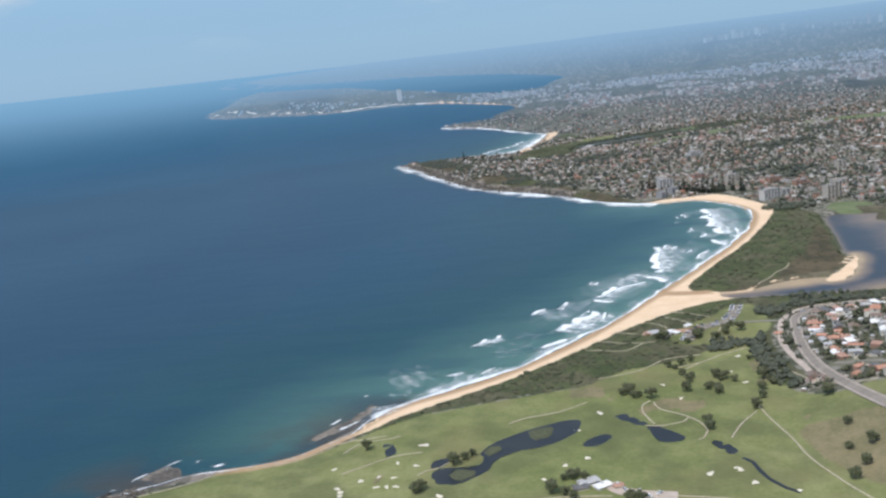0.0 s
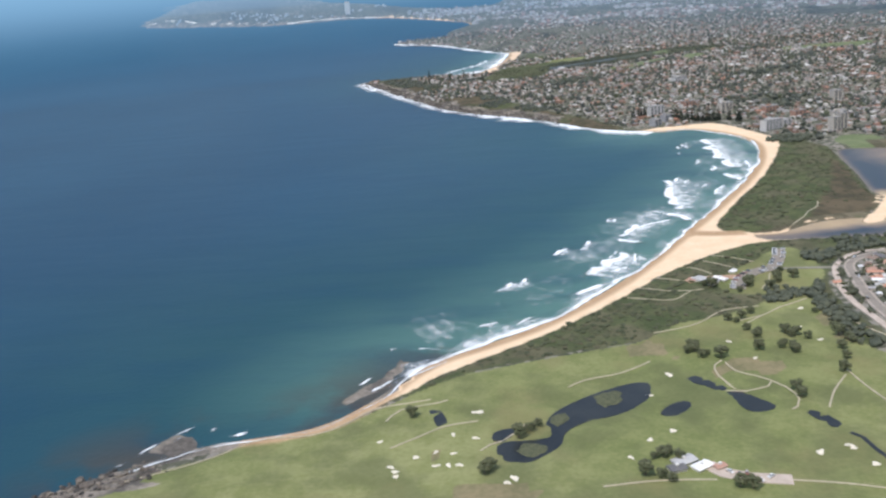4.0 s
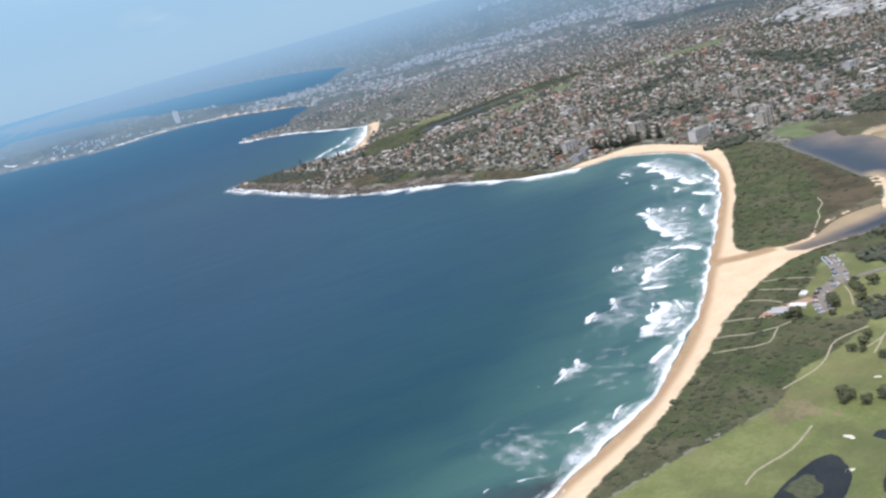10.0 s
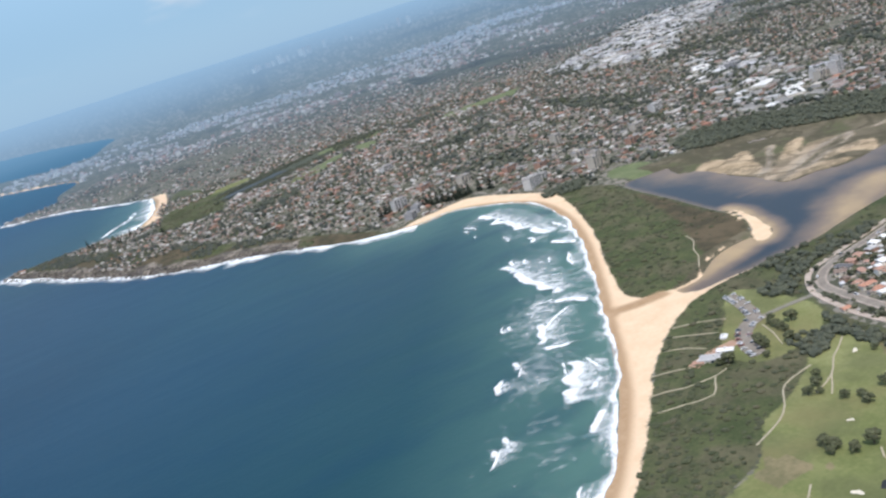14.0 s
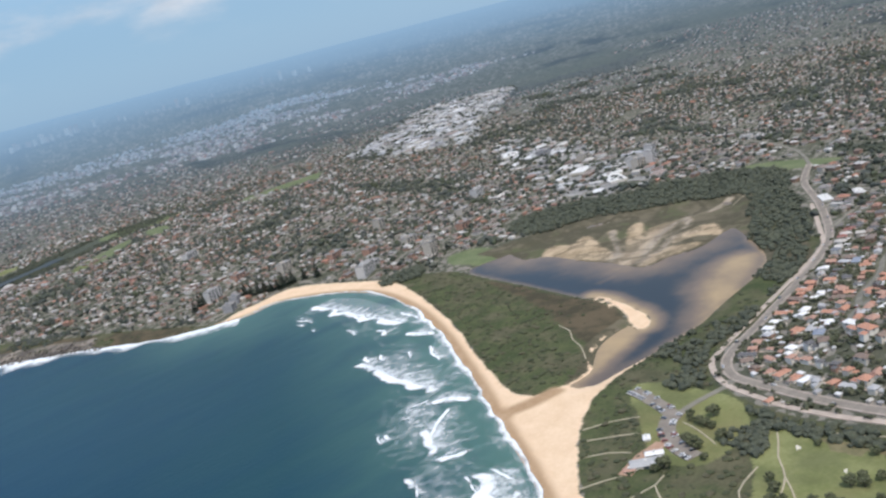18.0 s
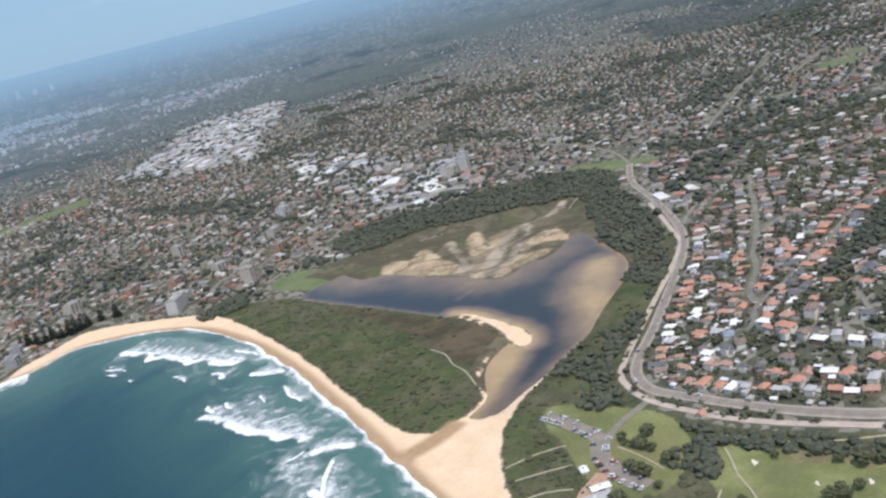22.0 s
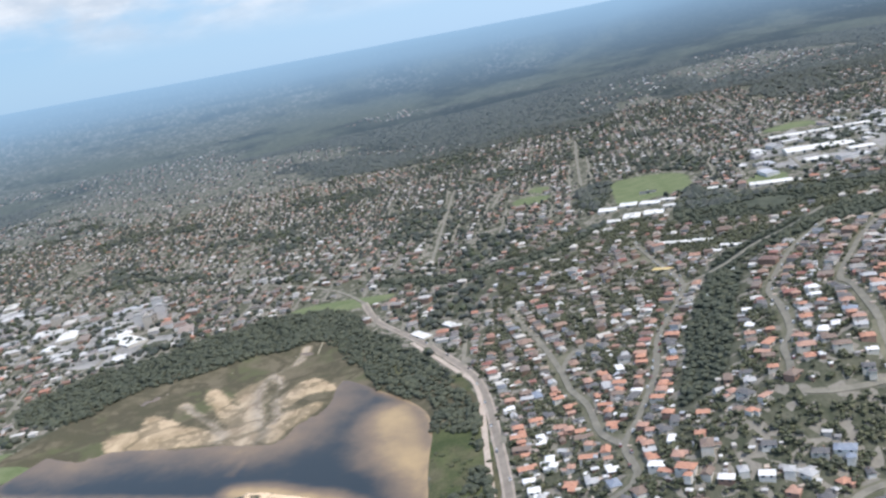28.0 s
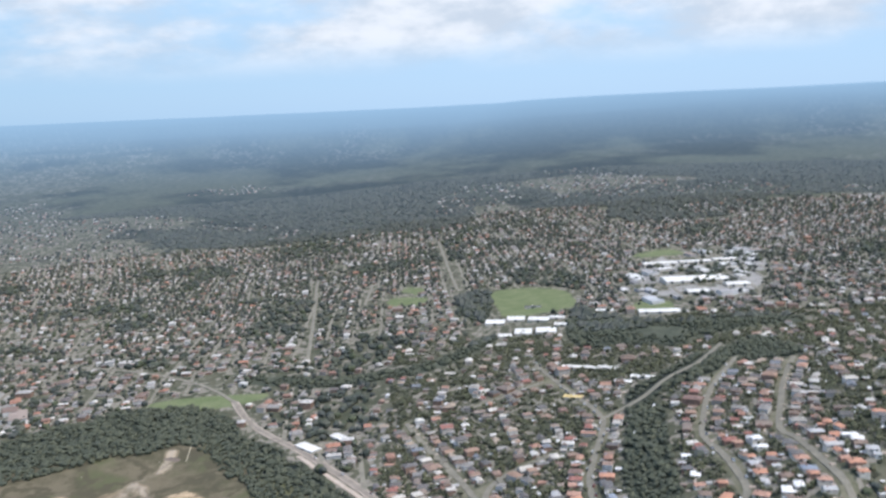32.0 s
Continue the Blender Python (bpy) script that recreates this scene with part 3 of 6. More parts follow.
def spread(lo, hi, cell, end, grow):
    a = np.arange(lo, hi, cell)
    for sign, first, last in ((1, a[-1], end[1]), (-1, a[0], end[0])):
        d, v, more = cell, first, []
        while (last - v) * sign > 0:
            d *= grow
            v += sign * d
            more.append(v)
        a = np.concatenate([a, more] if sign > 0 else [more[::-1], a])
    return a


GX = spread(-400, 930, 7.0, (-42000, 42000), 1.055)
GY = spread(-1370, 690, 7.5, (-42000, 42000), 1.04)
X, Y = np.meshgrid(GX, GY)
SHORE = inside(X, Y, LAND, 300.0)


def rugged(x, y, size, seed):
    """Smooth value noise."""
    out = 0
    for k in range(3):
        f, r = 2**k / size, np.random.default_rng(seed + k).random((64, 64))
        u, v = x * f, y * f
        i, j = np.floor(u).astype(int), np.floor(v).astype(int)
        a, b = u - i, v - j
        a, b = a * a * (3 - 2 * a), b * b * (3 - 2 * b)
        g = lambda p, q: r[(i + p) % 64, (j + q) % 64]  # noqa: E731
        out = out + (g(0, 0) * (1 - a) * (1 - b) + g(1, 0) * a * (1 - b) + g(0, 1) * (1 - a) * b + g(1, 1) * a * b) / 2**k
    return out / 1.75


OUTFLOW = [(296, 262), (318, 256), (338, 246), (352, 240)]
SAND_D = np.maximum(np.maximum(inside(X, Y, SANDS), inside(X, Y, CURL_SANDS)), inside(X, Y, MANLY_SANDS, 90))
CLIFF = np.clip(bump(X, Y, 640, -900, 330, 480, 1.2) + bump(X, Y, 860, -2560, 260, 300, 1.3) + bump(X, Y, 2900, -6000, 1500, 1500, 2.2) + bump(X, Y, 780, 720, 140, 120, 0.5), 0, 2) * (1 - step(SAND_D, -40, 0))
SHORE = SHORE + np.where(np.abs(SHORE) < 120, 13 * (rugged(X, Y, 46, 15) - 0.5) * np.clip(CLIFF, 0, 1), 0)
HILLS = bump(X, Y, 60, 650, 280, 200, 50) + 38 * step(-X, 230, 640) * step(Y, -150, 400) + 0.07 * np.clip(Y - 420, 0, 500) * step(-X, 200, 600)
HILLS *= 1 - step(X, 205, 285) * step(Y, 250, 330)
MAIN_ROAD = [(-330, 120), (-252, 157), (-168, 222), (-74, 284), (-9, 310), (85, 332), (146, 345), (190, 353), (217, 362), (235, 380), (242, 413), (248, 453), (250, 493), (248, 534), (235, 610), (212, 700), (190, 900)]
RIDGE_SIDE = spline(MAIN_ROAD, 10, False)
RIDGE_D = inside(X, Y, np.concatenate([RIDGE_SIDE, [(190, 1600), (-1700, 1600), (-1700, 320), (-800, 250)]]), 160.0)
RIDGE_X, RIDGE_Y = np.clip(X, -340, 190), np.clip(Y, 240, 690)
RIDGE_Z = np.minimum(-89.4 - 0.2836 * RIDGE_X + 0.2709 * RIDGE_Y + 0.00060862 * RIDGE_X * RIDGE_Y, 0.6 * (RIDGE_D - 7))
HILLS = np.maximum(HILLS, np.clip(RIDGE_Z - 3.2, 0, 90) / 0.648 * step(Y, 170, 320))
HILLS += bump(X, Y, 380, -800, 260, 330, 8) + bump(X, Y, 0, -800, 300, 300, 30) + bump(X, Y, -500, -1400, 700, 600, 45) + bump(X, Y, 300, -2300, 500, 450, 45) + bump(X, Y, 2600, -6000, 1500, 1400, 70)
HILLS += 70 * step(-X, 1100, 3200) + 60 * step(np.hypot(X, Y), 3500, 12000) + 22 * (rugged(X, Y, 520, 3) - 0.45) * step(np.hypot(X + 100, Y - 100), 500, 1400)
HILLS += 130 * step(np.hypot(X, Y), 4000, 13000) * step(Y, -2500, 5000)
HILLS += 130 * (rugged(X, Y, 4200, 9) - 0.45) * step(np.hypot(X, Y), 2500, 9000) * step(-X, -2000, 1500)
LAG_D, SPIT_D = inside(X, Y, LAGOON_EDGE), inside(X, Y, SPIT)
CREEKS = [spline(s, 8, False) for s in ([(-197, 91), (-154, 95), (-128, 79), (-85, 81), (-36, 98), (9, 120), (35, 125), (84, 123)], [(-120, 85), (-95, 100), (-60, 105), (-25, 120), (-10, 122)], [(-70, 10), (-38, 40), (-12, 66), (12, 84), (34, 88)])]
CREEK_D = np.min([along(X, Y, c) for c in CREEKS], 0)
SHOAL_D = np.maximum(np.max([inside(X, Y, s) for s in SHOALS], 0), 2.0 - CREEK_D)
MUD_D = inside(X, Y, MUDFLAT)
PONDS = [spline(s, 4) for s in ([(429, 574), (432, 598), (449, 615), (473, 625), (485, 637), (490, 653), (510, 669), (523, 661), (522, 645), (494, 640), (496, 623), (486, 606), (459, 585)], [(529, 636), (518, 627), (512, 631), (522, 644)], [(428, 618), (420, 607), (407, 602), (411, 615), (424, 624)], [(384, 595), (378, 592), (369, 602), (360, 615), (370, 622), (378, 618)], [(567, 600), (563, 595), (554, 617), (560, 622)], [(404, 569), (396, 570), (389, 579), (382, 589), (387, 593), (395, 584), (403, 577)], [(347, 621), (336, 627), (330, 644), (337, 643)])]
POND_D = np.max([inside(X, Y, s) for s in PONDS], 0)
WOODS_D = np.maximum.reduce([inside(X, Y, WOODS), inside(X, Y, BELT), inside(X, Y, CORNER_WOOD)]) + 22 * (rugged(X, Y, 32, 27) - 0.52)
FLAT = 1 - np.maximum.reduce([step(LAG_D, -90, -15), 0.9 * step(SAND_D, -70, 0)])
Z = np.minimum(0.05 * SHORE, 3.2) + np.where(SHORE > 0, step(SHORE, 0, 30) * 6.5 * CLIFF + np.clip(HILLS, 0, None) * FLAT * step(SHORE, 0, 160), 0)
Z += np.where(SHORE > 40, 1.2 * (rugged(X, Y, 60, 21) - 0.5) * step(SHORE, 40, 100), 0)
Z = np.where(LAG_D > -12, Z * step(-LAG_D, -2, 12) + (0.6 - 1.8 * step(LAG_D, -2, 8)) * (1 - step(-LAG_D, -2, 12)), Z)
FLAT_D = MUD_D + 16 * (rugged(X, Y, 34, 5) - 0.5)
Z = np.where(LAG_D > -4, np.maximum(Z, -1.2 + 1.75 * step(np.maximum(FLAT_D, SHOAL_D), -6, 8)), Z)
Z = np.maximum(Z, np.where(SPIT_D > -8, -1.2 + 2.2 * step(SPIT_D, -8, 4), -9))
Z = np.where(POND_D > -14, Z * step(-POND_D, 0, 14) + (3.0 - 1.6 * step(POND_D, -3, 3)) * (1 - step(-POND_D, 0, 14)), Z)
SHELF_D = np.max([inside(X, Y, s) for s in SHELVES], 0) + 14 * (rugged(X, Y, 18, 33) - 0.5)
Z = np.where(SHELF_D > -10, np.maximum(Z, -1.0 + 1.3 * step(SHELF_D, -6, 8) + 1.1 * (rugged(X, Y, 17, 36) - 0.62)), Z)
Z = np.maximum(Z, -9)


def level(values, x, y):
    """What the sheet holds at any place."""
    i = np.clip(np.searchsorted(GX, x) - 1, 0, len(GX) - 2)
    j = np.clip(np.searchsorted(GY, y) - 1, 0, len(GY) - 2)
    u, v = (x - GX[i]) / (GX[i + 1] - GX[i]), (y - GY[j]) / (GY[j + 1] - GY[j])
    return values[j, i] * (1 - u) * (1 - v) + values[j, i + 1] * u * (1 - v) + values[j + 1, i] * (1 - u) * v + values[j + 1, i + 1] * u * v


def top(x, y):
    return level(Z, np.asarray(x, float), np.asarray(y, float))


def mesh_of(name, verts, faces, mats, index=None, smooth=False, attrs=None):
    """A mesh from arrays: faces all of one size."""
    me = bpy.data.meshes.new(name)
    verts, faces = np.asarray(verts, np.float32), np.asarray(faces, np.int32)
    k = faces.shape[1]
    me.vertices.add(len(verts))
    me.vertices.foreach_set("co", verts.ravel())
    me.loops.add(faces.size)
    me.loops.foreach_set("vertex_index", faces.ravel())
    me.polygons.add(len(faces))
    me.polygons.foreach_set("loop_start", np.arange(0, faces.size, k, dtype=np.int32))
    me.polygons.foreach_set("loop_total", np.full(len(faces), k, np.int32))
    for m in mats:
        me.materials.append(m)
    if index is not None:
        me.polygons.foreach_set("material_index", np.asarray(index, np.int32))
    me.polygons.foreach_set("use_smooth", np.full(len(faces), smooth))
    for key, val in (attrs or {}).items():
        me.attributes.new(key, "FLOAT", "POINT").data.foreach_set("value", np.asarray(val, np.float32).ravel())
    me.update(calc_edges=True)
    me.validate()
    return me


def sheet(name, gx, gy, z, keep, mats, attrs, smooth=True):
    """A grid over gx and gy, of the cells that keep holds."""
    nx = len(gx)
    xx, yy = np.meshgrid(gx, gy)
    bx, by, bz, _ = bowed(xx, yy, z)
    j, i = np.nonzero(keep)
    a = j * nx + i
    quads = np.stack([a, a + 1, a + nx + 1, a + nx], 1)
    used, inv = np.unique(quads, return_inverse=True)
    verts = np.stack([bx.ravel()[used], by.ravel()[used], bz.ravel()[used]], 1)
    me = mesh_of(name, verts, inv.reshape(-1, 4), mats, None, smooth, {k: v.ravel()[used] for k, v in attrs.items()})
    return new(name, me)


def mask(d, soft=24.0):
    return np.clip(0.5 + d / soft, 0, 1)


LAWN_D = np.maximum(inside(X, Y, LINKS), np.max([inside(X, Y, s) for s in LAWNS], 0))
VERGE = spline([(-74, 276), (13, 308), (95, 330), (165, 343), (207, 347), (238, 362), (255, 390), (266, 430), (268, 480), (264, 534), (300, 530), (420, 500), (420, 420), (330, 330), (260, 290), (150, 292), (40, 270)])
SCRUB_D = np.max([inside(X, Y, s) for s in (DUNE, SCRUB, EAST_SCRUB, HEAD_SCRUB, CURL_SCRUB, VERGE)], 0)
GULLY_D = np.max([inside(X, Y, s) for s in GULLIES], 0)
UP_D = inside(X, Y, UPLAND, 400)
PATCH = rugged(X, Y, 900, 31)
FOREST_D = np.maximum.reduce([WOODS_D, GULLY_D, UP_D + 300 * (rugged(X, Y, 260, 71) - 0.5), np.where((PATCH < 0.4) & (np.hypot(X, Y) > 1500), 400 * (0.42 - np.where(Y < -700, 0.12, 0.0) - PATCH), -60)])
FOREST_D = np.where((Y < -4500) & (X > 1500) & (PATCH < 0.6), 60, FOREST_D)
RAGGED = step(np.hypot(X - MID[0], Y - MID[1]), 1500, 2300)
RIM_D = np.where((Y > -200) & (X < 40), 26 - np.abs(LAG_D + 14), -60)
LAND_ROCK = np.where((CLIFF > 0.35) & (SHORE < 60), 34 - SHORE, -60) + 34 * (rugged(X, Y, 30, 41) - 0.5)
LAND_ROCK = np.maximum(LAND_ROCK, SHELF_D + 8)
ROADS = [MAIN_ROAD, [(238, 384), (250, 382), (266, 377), (282, 374), (300, 374)], [(193, 410), (190, 420), (177, 429), (135, 422), (105, 432), (43, 447), (-20, 452), (-97, 474), (-143, 480), (-240, 460), (-330, 440)], [(135, 422), (105, 406), (55, 396), (18, 382), (-20, 373), (-86, 354), (-146, 331), (-210, 310)], [(128, 527), (113, 529), (86, 530), (64, 539), (6, 542), (-40, 541), (-90, 556), (-146, 578), (-240, 630)], [(150, 588), (117, 585), (76, 587), (14, 590), (-12, 588), (-77, 613), (-125, 633), (-200, 670)], [(-330, 120), (-400, 60), (-480, -60), (-560, -300), (-640, -700), (-900, -1300)], [(-20, 373), (-51, 380), (-69, 402), (-80, 437)], [(240, 518), (233, 526), (222, 534), (214, 543), (208, 562), (207, 600)], [(-127, 478), (-159, 519), (-207, 556), (-243, 594), (-320, 640)], [(-220, 374), (-234, 403), (-258, 444)], [(-757, 370), (-996, 356), (-1347, 339)], [(-460, 180), (-509, 176), (-659, 161), (-914, 131), (-1001, 125)], [(-719, 229), (-886, 229)], [(-185, 205), (-193, 227), (-201, 250)], [(144, 580), (148, 564), (151, 545), (151, 530)]]
RIDGE_ROADS = [ROADS[k] for k in (2, 3, 4, 5, 7, 8, 10)]
VERGE_D = 8.0 - np.min([along(X, Y, spline(r, 10, False)) for r in RIDGE_ROADS], 0)
zones = {
    "sand": mask(np.maximum.reduce([np.where(SHELF_D > -6, -12, SAND_D), SPIT_D, *(np.where(SHORE > 30, 1.0 - along(X, Y, b, 30), -30) for b in BANK_LINES)])),
    "flat": np.where(LAG_D > -20, mask(SHOAL_D + 2, 22), 0),
    "paved": mask(np.where(rugged(X, Y, 46, 57) > 0.5, np.max([inside(X, Y, s) for s in WORKS], 0), -20)),
    "wet": np.where((SAND_D > -10) & (SHELF_D < -6), np.clip(np.maximum(1.0 - SHORE / 20, 1.0 - along(X, Y, spline(OUTFLOW, 8, False)) / 17), 0, 1), 0) * 0.95,
    "grass": mask(LAWN_D), "park": step(260.0 - X, 0, 10) * step(-(inside(X, Y, LINKS)), 0, 10), "scrub": mask(SCRUB_D), "forest": mask(FOREST_D, 24 + 380 * RAGGED), "mud": mask(np.maximum.reduce([RIM_D, MUD_D, inside(X, Y, SPIT_BANK) + 8])), "ragged": RAGGED,
    "brown": mask(np.maximum(inside(X, Y, DUNE_DRY) - 4, np.where(rugged(X, Y, 60, 23) > 0.38, inside(X, Y, HEAD_SCRUB) - 4, -60)), 70), "silt": np.maximum(0.55 * step(Y, 50, 90) * step(Y - 0.3 * X, 165, 110), step(-CREEK_D, -9, -3)),
    "dry": mask(np.maximum.reduce([inside(X, Y, DRY_PATCH), np.where((LAWN_D > 0) & (rugged(X, Y, 70, 51) > 0.75), 6, -20)])), "verge": mask(VERGE_D - 2.0, 14),
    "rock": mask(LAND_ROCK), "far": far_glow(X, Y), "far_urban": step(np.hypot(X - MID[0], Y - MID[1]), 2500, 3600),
}
URBAN = (SHORE > 14) & (np.maximum.reduce([SAND_D, LAWN_D, SCRUB_D, FOREST_D, LAG_D + 45, SPIT_D]) < -4)
land_cell = (np.maximum.reduce([SHORE[:-1, :-1], SHORE[1:, :-1], SHORE[:-1, 1:], SHORE[1:, 1:]]) > -60)
far_cell = np.hypot(X - MID[0], Y - MID[1])[:-1, :-1] > FAR_EDGE
tagged(sheet("ground", GX, GY, Z, land_cell & ~far_cell, [GROUND], zones), "coastal land with sand, scrub, golf grass and suburb", "ground", kind="structure")
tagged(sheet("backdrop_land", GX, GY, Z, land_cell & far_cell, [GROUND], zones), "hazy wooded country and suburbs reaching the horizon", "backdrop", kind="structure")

BEACH_D = along(X, Y, spline(BEACH_LINE[4:], 12, False), 640)
CURL_D = along(X, Y, spline(CURL_LINE[:3], 20, False), 640)
water = {
    "green": np.clip(1 - np.minimum(BEACH_D, CURL_D) / 560, 0, 1) ** 1.5 * 0.95,
    "shallow": np.clip(1 - np.minimum(BEACH_D, CURL_D) / 165, 0, 1) ** 1.2 * 0.85,
    "reef": np.clip(1 - along(X, Y, spline([(745, 654), (699, 629), (638, 613), (595, 560), (560, 520)], 12, False), 200) / 75, 0, 1),
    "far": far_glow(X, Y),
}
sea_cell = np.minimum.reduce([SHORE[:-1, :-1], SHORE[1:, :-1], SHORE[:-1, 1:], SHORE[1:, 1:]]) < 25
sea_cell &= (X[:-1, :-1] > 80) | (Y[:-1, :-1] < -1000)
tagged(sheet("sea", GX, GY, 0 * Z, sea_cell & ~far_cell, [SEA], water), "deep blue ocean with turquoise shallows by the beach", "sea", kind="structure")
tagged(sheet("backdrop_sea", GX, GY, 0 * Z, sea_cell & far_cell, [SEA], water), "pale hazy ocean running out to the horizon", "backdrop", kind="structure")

lx, ly = np.arange(-205, 300, 5.0), np.arange(-100, 300, 5.0)
LXX, LYY = np.meshgrid(lx, ly)
lag_in = inside(LXX, LYY, LAGOON_EDGE)
lag_rim_far = along(LXX, LYY, spline([(-60, 205), (-12, 254), (38, 274), (101, 283), (156, 293), (204, 291)], 8, False), 120)
lag_shoal = inside(LXX, LYY, MUDFLAT) - 4
east = np.maximum(np.minimum(0.52 + inside(LXX, LYY, EAST_SHOAL) / 52, 0.88) + 0.35 * (rugged(LXX, LYY, 44, 78) - 0.5), 0.85 - np.clip(lag_rim_far, 0, None) / 16)
creek_bed = 0.5 - along(LXX, LYY, CREEKS[0], 40) / 22
lag_rim = inside(LXX, LYY, LAGOON_EDGE, 60)
shallow = np.clip(np.maximum.reduce([east, creek_bed, np.minimum(0.58 + lag_shoal / 120 + 0.3 * (rugged(LXX, LYY, 40, 77) - 0.5), 0.6), 1 + inside(LXX, LYY, SPIT) / 22, 0.8 + inside(LXX, LYY, SPIT_BANK) / 26, 0.95 - np.hypot(LXX - 288, LYY - 268) / 36, 0.5 - lag_rim / np.where(LYY - 0.6 * LXX > 60, 46, 24)]), 0, 0.9)
tagged(sheet("lagoon_water", lx, ly, 0 * LXX + 0.25, lag_in[:-1, :-1] > -8, [LAGOON], {"shallow": shallow}), "dark blue lagoon water over brown sandy shallows", "water", kind="structure")

# roads and tracks


def strip(name, pts, width, mat, label, category, lift=0.35, close=False, kind="structure", z=None, crown=0.12):
    """A made way that lies on the ground, with a little thickness."""
    line = spline(pts, 7.0, close)
    d = np.gradient(line, axis=0)
    d /= np.linalg.norm(d, axis=1)[:, None] + 1e-9
    side = np.stack([d[:, 1], -d[:, 0]], 1) * width / 2
    rows = []
    for s, dz in ((-1.0, -0.6), (-1.0, 0.0), (0.0, crown), (1.0, 0.0), (1.0, -0.6)):
        q = line + s * side
        h = np.maximum(top(q[:, 0], q[:, 1]), 0.65 * top(q[:, 0], q[:, 1]) + 0.35 * top(line[:, 0], line[:, 1])) if z is None else z
        bx, by, bz, _ = bowed(q[:, 0], q[:, 1], h + lift + dz)
        rows.append(np.stack([bx, by, bz], 1))
    v = np.stack(rows, 1).reshape(-1, 3)
    n = len(line)
    a = (np.arange(n - 1)[:, None] * 5 + np.arange(4)[None, :]).ravel()
    return tagged(new(name, mesh_of(name, v, np.stack([a, a + 1, a + 6, a + 5], 1), [mat])), label, category, kind=kind)


for k, r in enumerate(ROADS):
    strip("road_%d" % (k + 1), r, 8.5 if k == 0 else (3.6 if k == 15 else 4.8), ASPHALT if k else BLEACHED, "grey asphalt road, sun-bleached" if k else "wide grey main road curving round the lagoon", "road")
strip("carriageway", MAIN_ROAD, 5.0, DARK_ASPHALT, "darker worn asphalt lanes along the main road", "road", 0.46)
strip("pavement_1", [(-168, 213), (-74, 275), (-26, 301), (92, 324), (166, 338), (203, 346), (224, 354), (246, 380), (256, 416), (260, 437), (261, 469), (259, 496), (257, 540)], 4.6, CONCRETE, "pale pinkish footpath beside the main road", "pavement", 0.4)
ROAD_D = np.min([along(X, Y, spline(r, 10, False)) for r in ROADS], 0)
strip("creek_water", [(395, -1196), (360, -1222), (318, -1236), (270, -1252), (232, -1278)], 34, FAR_CREEK, "dark still creek between suburbs behind a beach", "water", 0.8)
PATHS = [[(735, 672), (698, 653), (675, 628), (664, 624), (636, 622), (618, 610), (603, 592), (581, 587), (567, 585)], [(479, 579), (468, 570), (444, 562), (423, 547)], [(586, 648), (572, 637), (558, 625), (551, 622), (536, 619)], [(593, 612), (585, 596), (563, 592), (556, 588)], [(534, 655), (528, 647), (521, 642), (508, 626)], [(384, 592), (372, 595), (358, 591), (354, 584), (361, 576), (372, 567), (375, 553)], [(378, 591), (384, 572), (383, 557), (377, 550)], [(354, 584), (348, 594), (345, 609), (349, 619), (353, 622)], [(308, 580), (322, 601), (332, 622)], [(305, 570), (302, 595), (296, 625), (292, 655), (284, 682), (275, 707), (262, 740)], [(277, 442), (277, 477), (269, 510), (258, 541), (245, 560), (227, 573)], [(289, 445), (301, 453), (313, 460), (331, 475), (353, 484)], [(331, 475), (340, 484), (349, 492)], [(300, 384), (305, 399), (316, 420)], [(375, 697), (350, 702), (320, 712)], [(470, 697), (440, 693), (412, 694)]]
strip("golf_creek", [(336, 640), (330, 652), (326, 657), (324, 670), (321, 681), (315, 692), (308, 699)], 2.8, POND, "narrow dark creek winding through golf grass", "creek", 0.12, crown=0.02)
for p in PATHS:
    strip("golf_path", p, 1.05, TRACK, "narrow pale golf cart path over the grass", "path")
TRACKS = [[(346, 378), (352, 363), (363, 351)], [(305, 352), (318, 338), (335, 326)], [(324, 366), (334, 353), (345, 339)], [(370, 390), (378, 383), (392, 374)], [(369, 415), (390, 409), (400, 401), (409, 397)], [(359, 413), (370, 415), (387, 433), (405, 426), (423, 417)], [(413, 498), (387, 489), (373, 479), (355, 461), (328, 456)], [(192, 168), (198, 187), (214, 206), (222, 222), (240, 244)], [(-172, 111), (-215, 105), (-250, 92)]]
for p in TRACKS:
    strip("sand_track", p, 1.05, TRACK, "narrow sandy track cut through low green scrub", "path")

# ---- things ----


def part(name, bm, mat, parent=None, label=""):
    """Links a bmesh as one mesh object, under a thing if one is given."""
    me = bpy.data.meshes.new(name)
    bm.to_mesh(me)
    bm.free()
    me.materials.append(mat)
    ob = new(name, me)
    ob.parent = parent
    return tagged(ob, label)


def box(bm, x, y, z, w, d, h, rot=0.0):
    """A block standing on z."""
    m = Matrix.Translation((x, y, z + h / 2)) @ Matrix.Rotation(rot, 4, "Z") @ Matrix.Diagonal((w, d, h, 1))
    return bmesh.ops.create_cube(bm, size=1, matrix=m)["verts"]


def blob_proto(seed, subdiv=1, squash=0.8):
    bm = bmesh.new()
    bmesh.ops.create_icosphere(bm, subdivisions=subdiv, radius=0.5)
    r = np.random.default_rng(seed)
    v = np.array([q.co for q in bm.verts]) * (0.72 + 0.5 * r.random((len(bm.verts), 1)))
    v[:, 2] = v[:, 2] * squash + 0.32
    f = np.array([[q.index for q in p.verts] for p in bm.faces])
    bm.free()
    return v, f


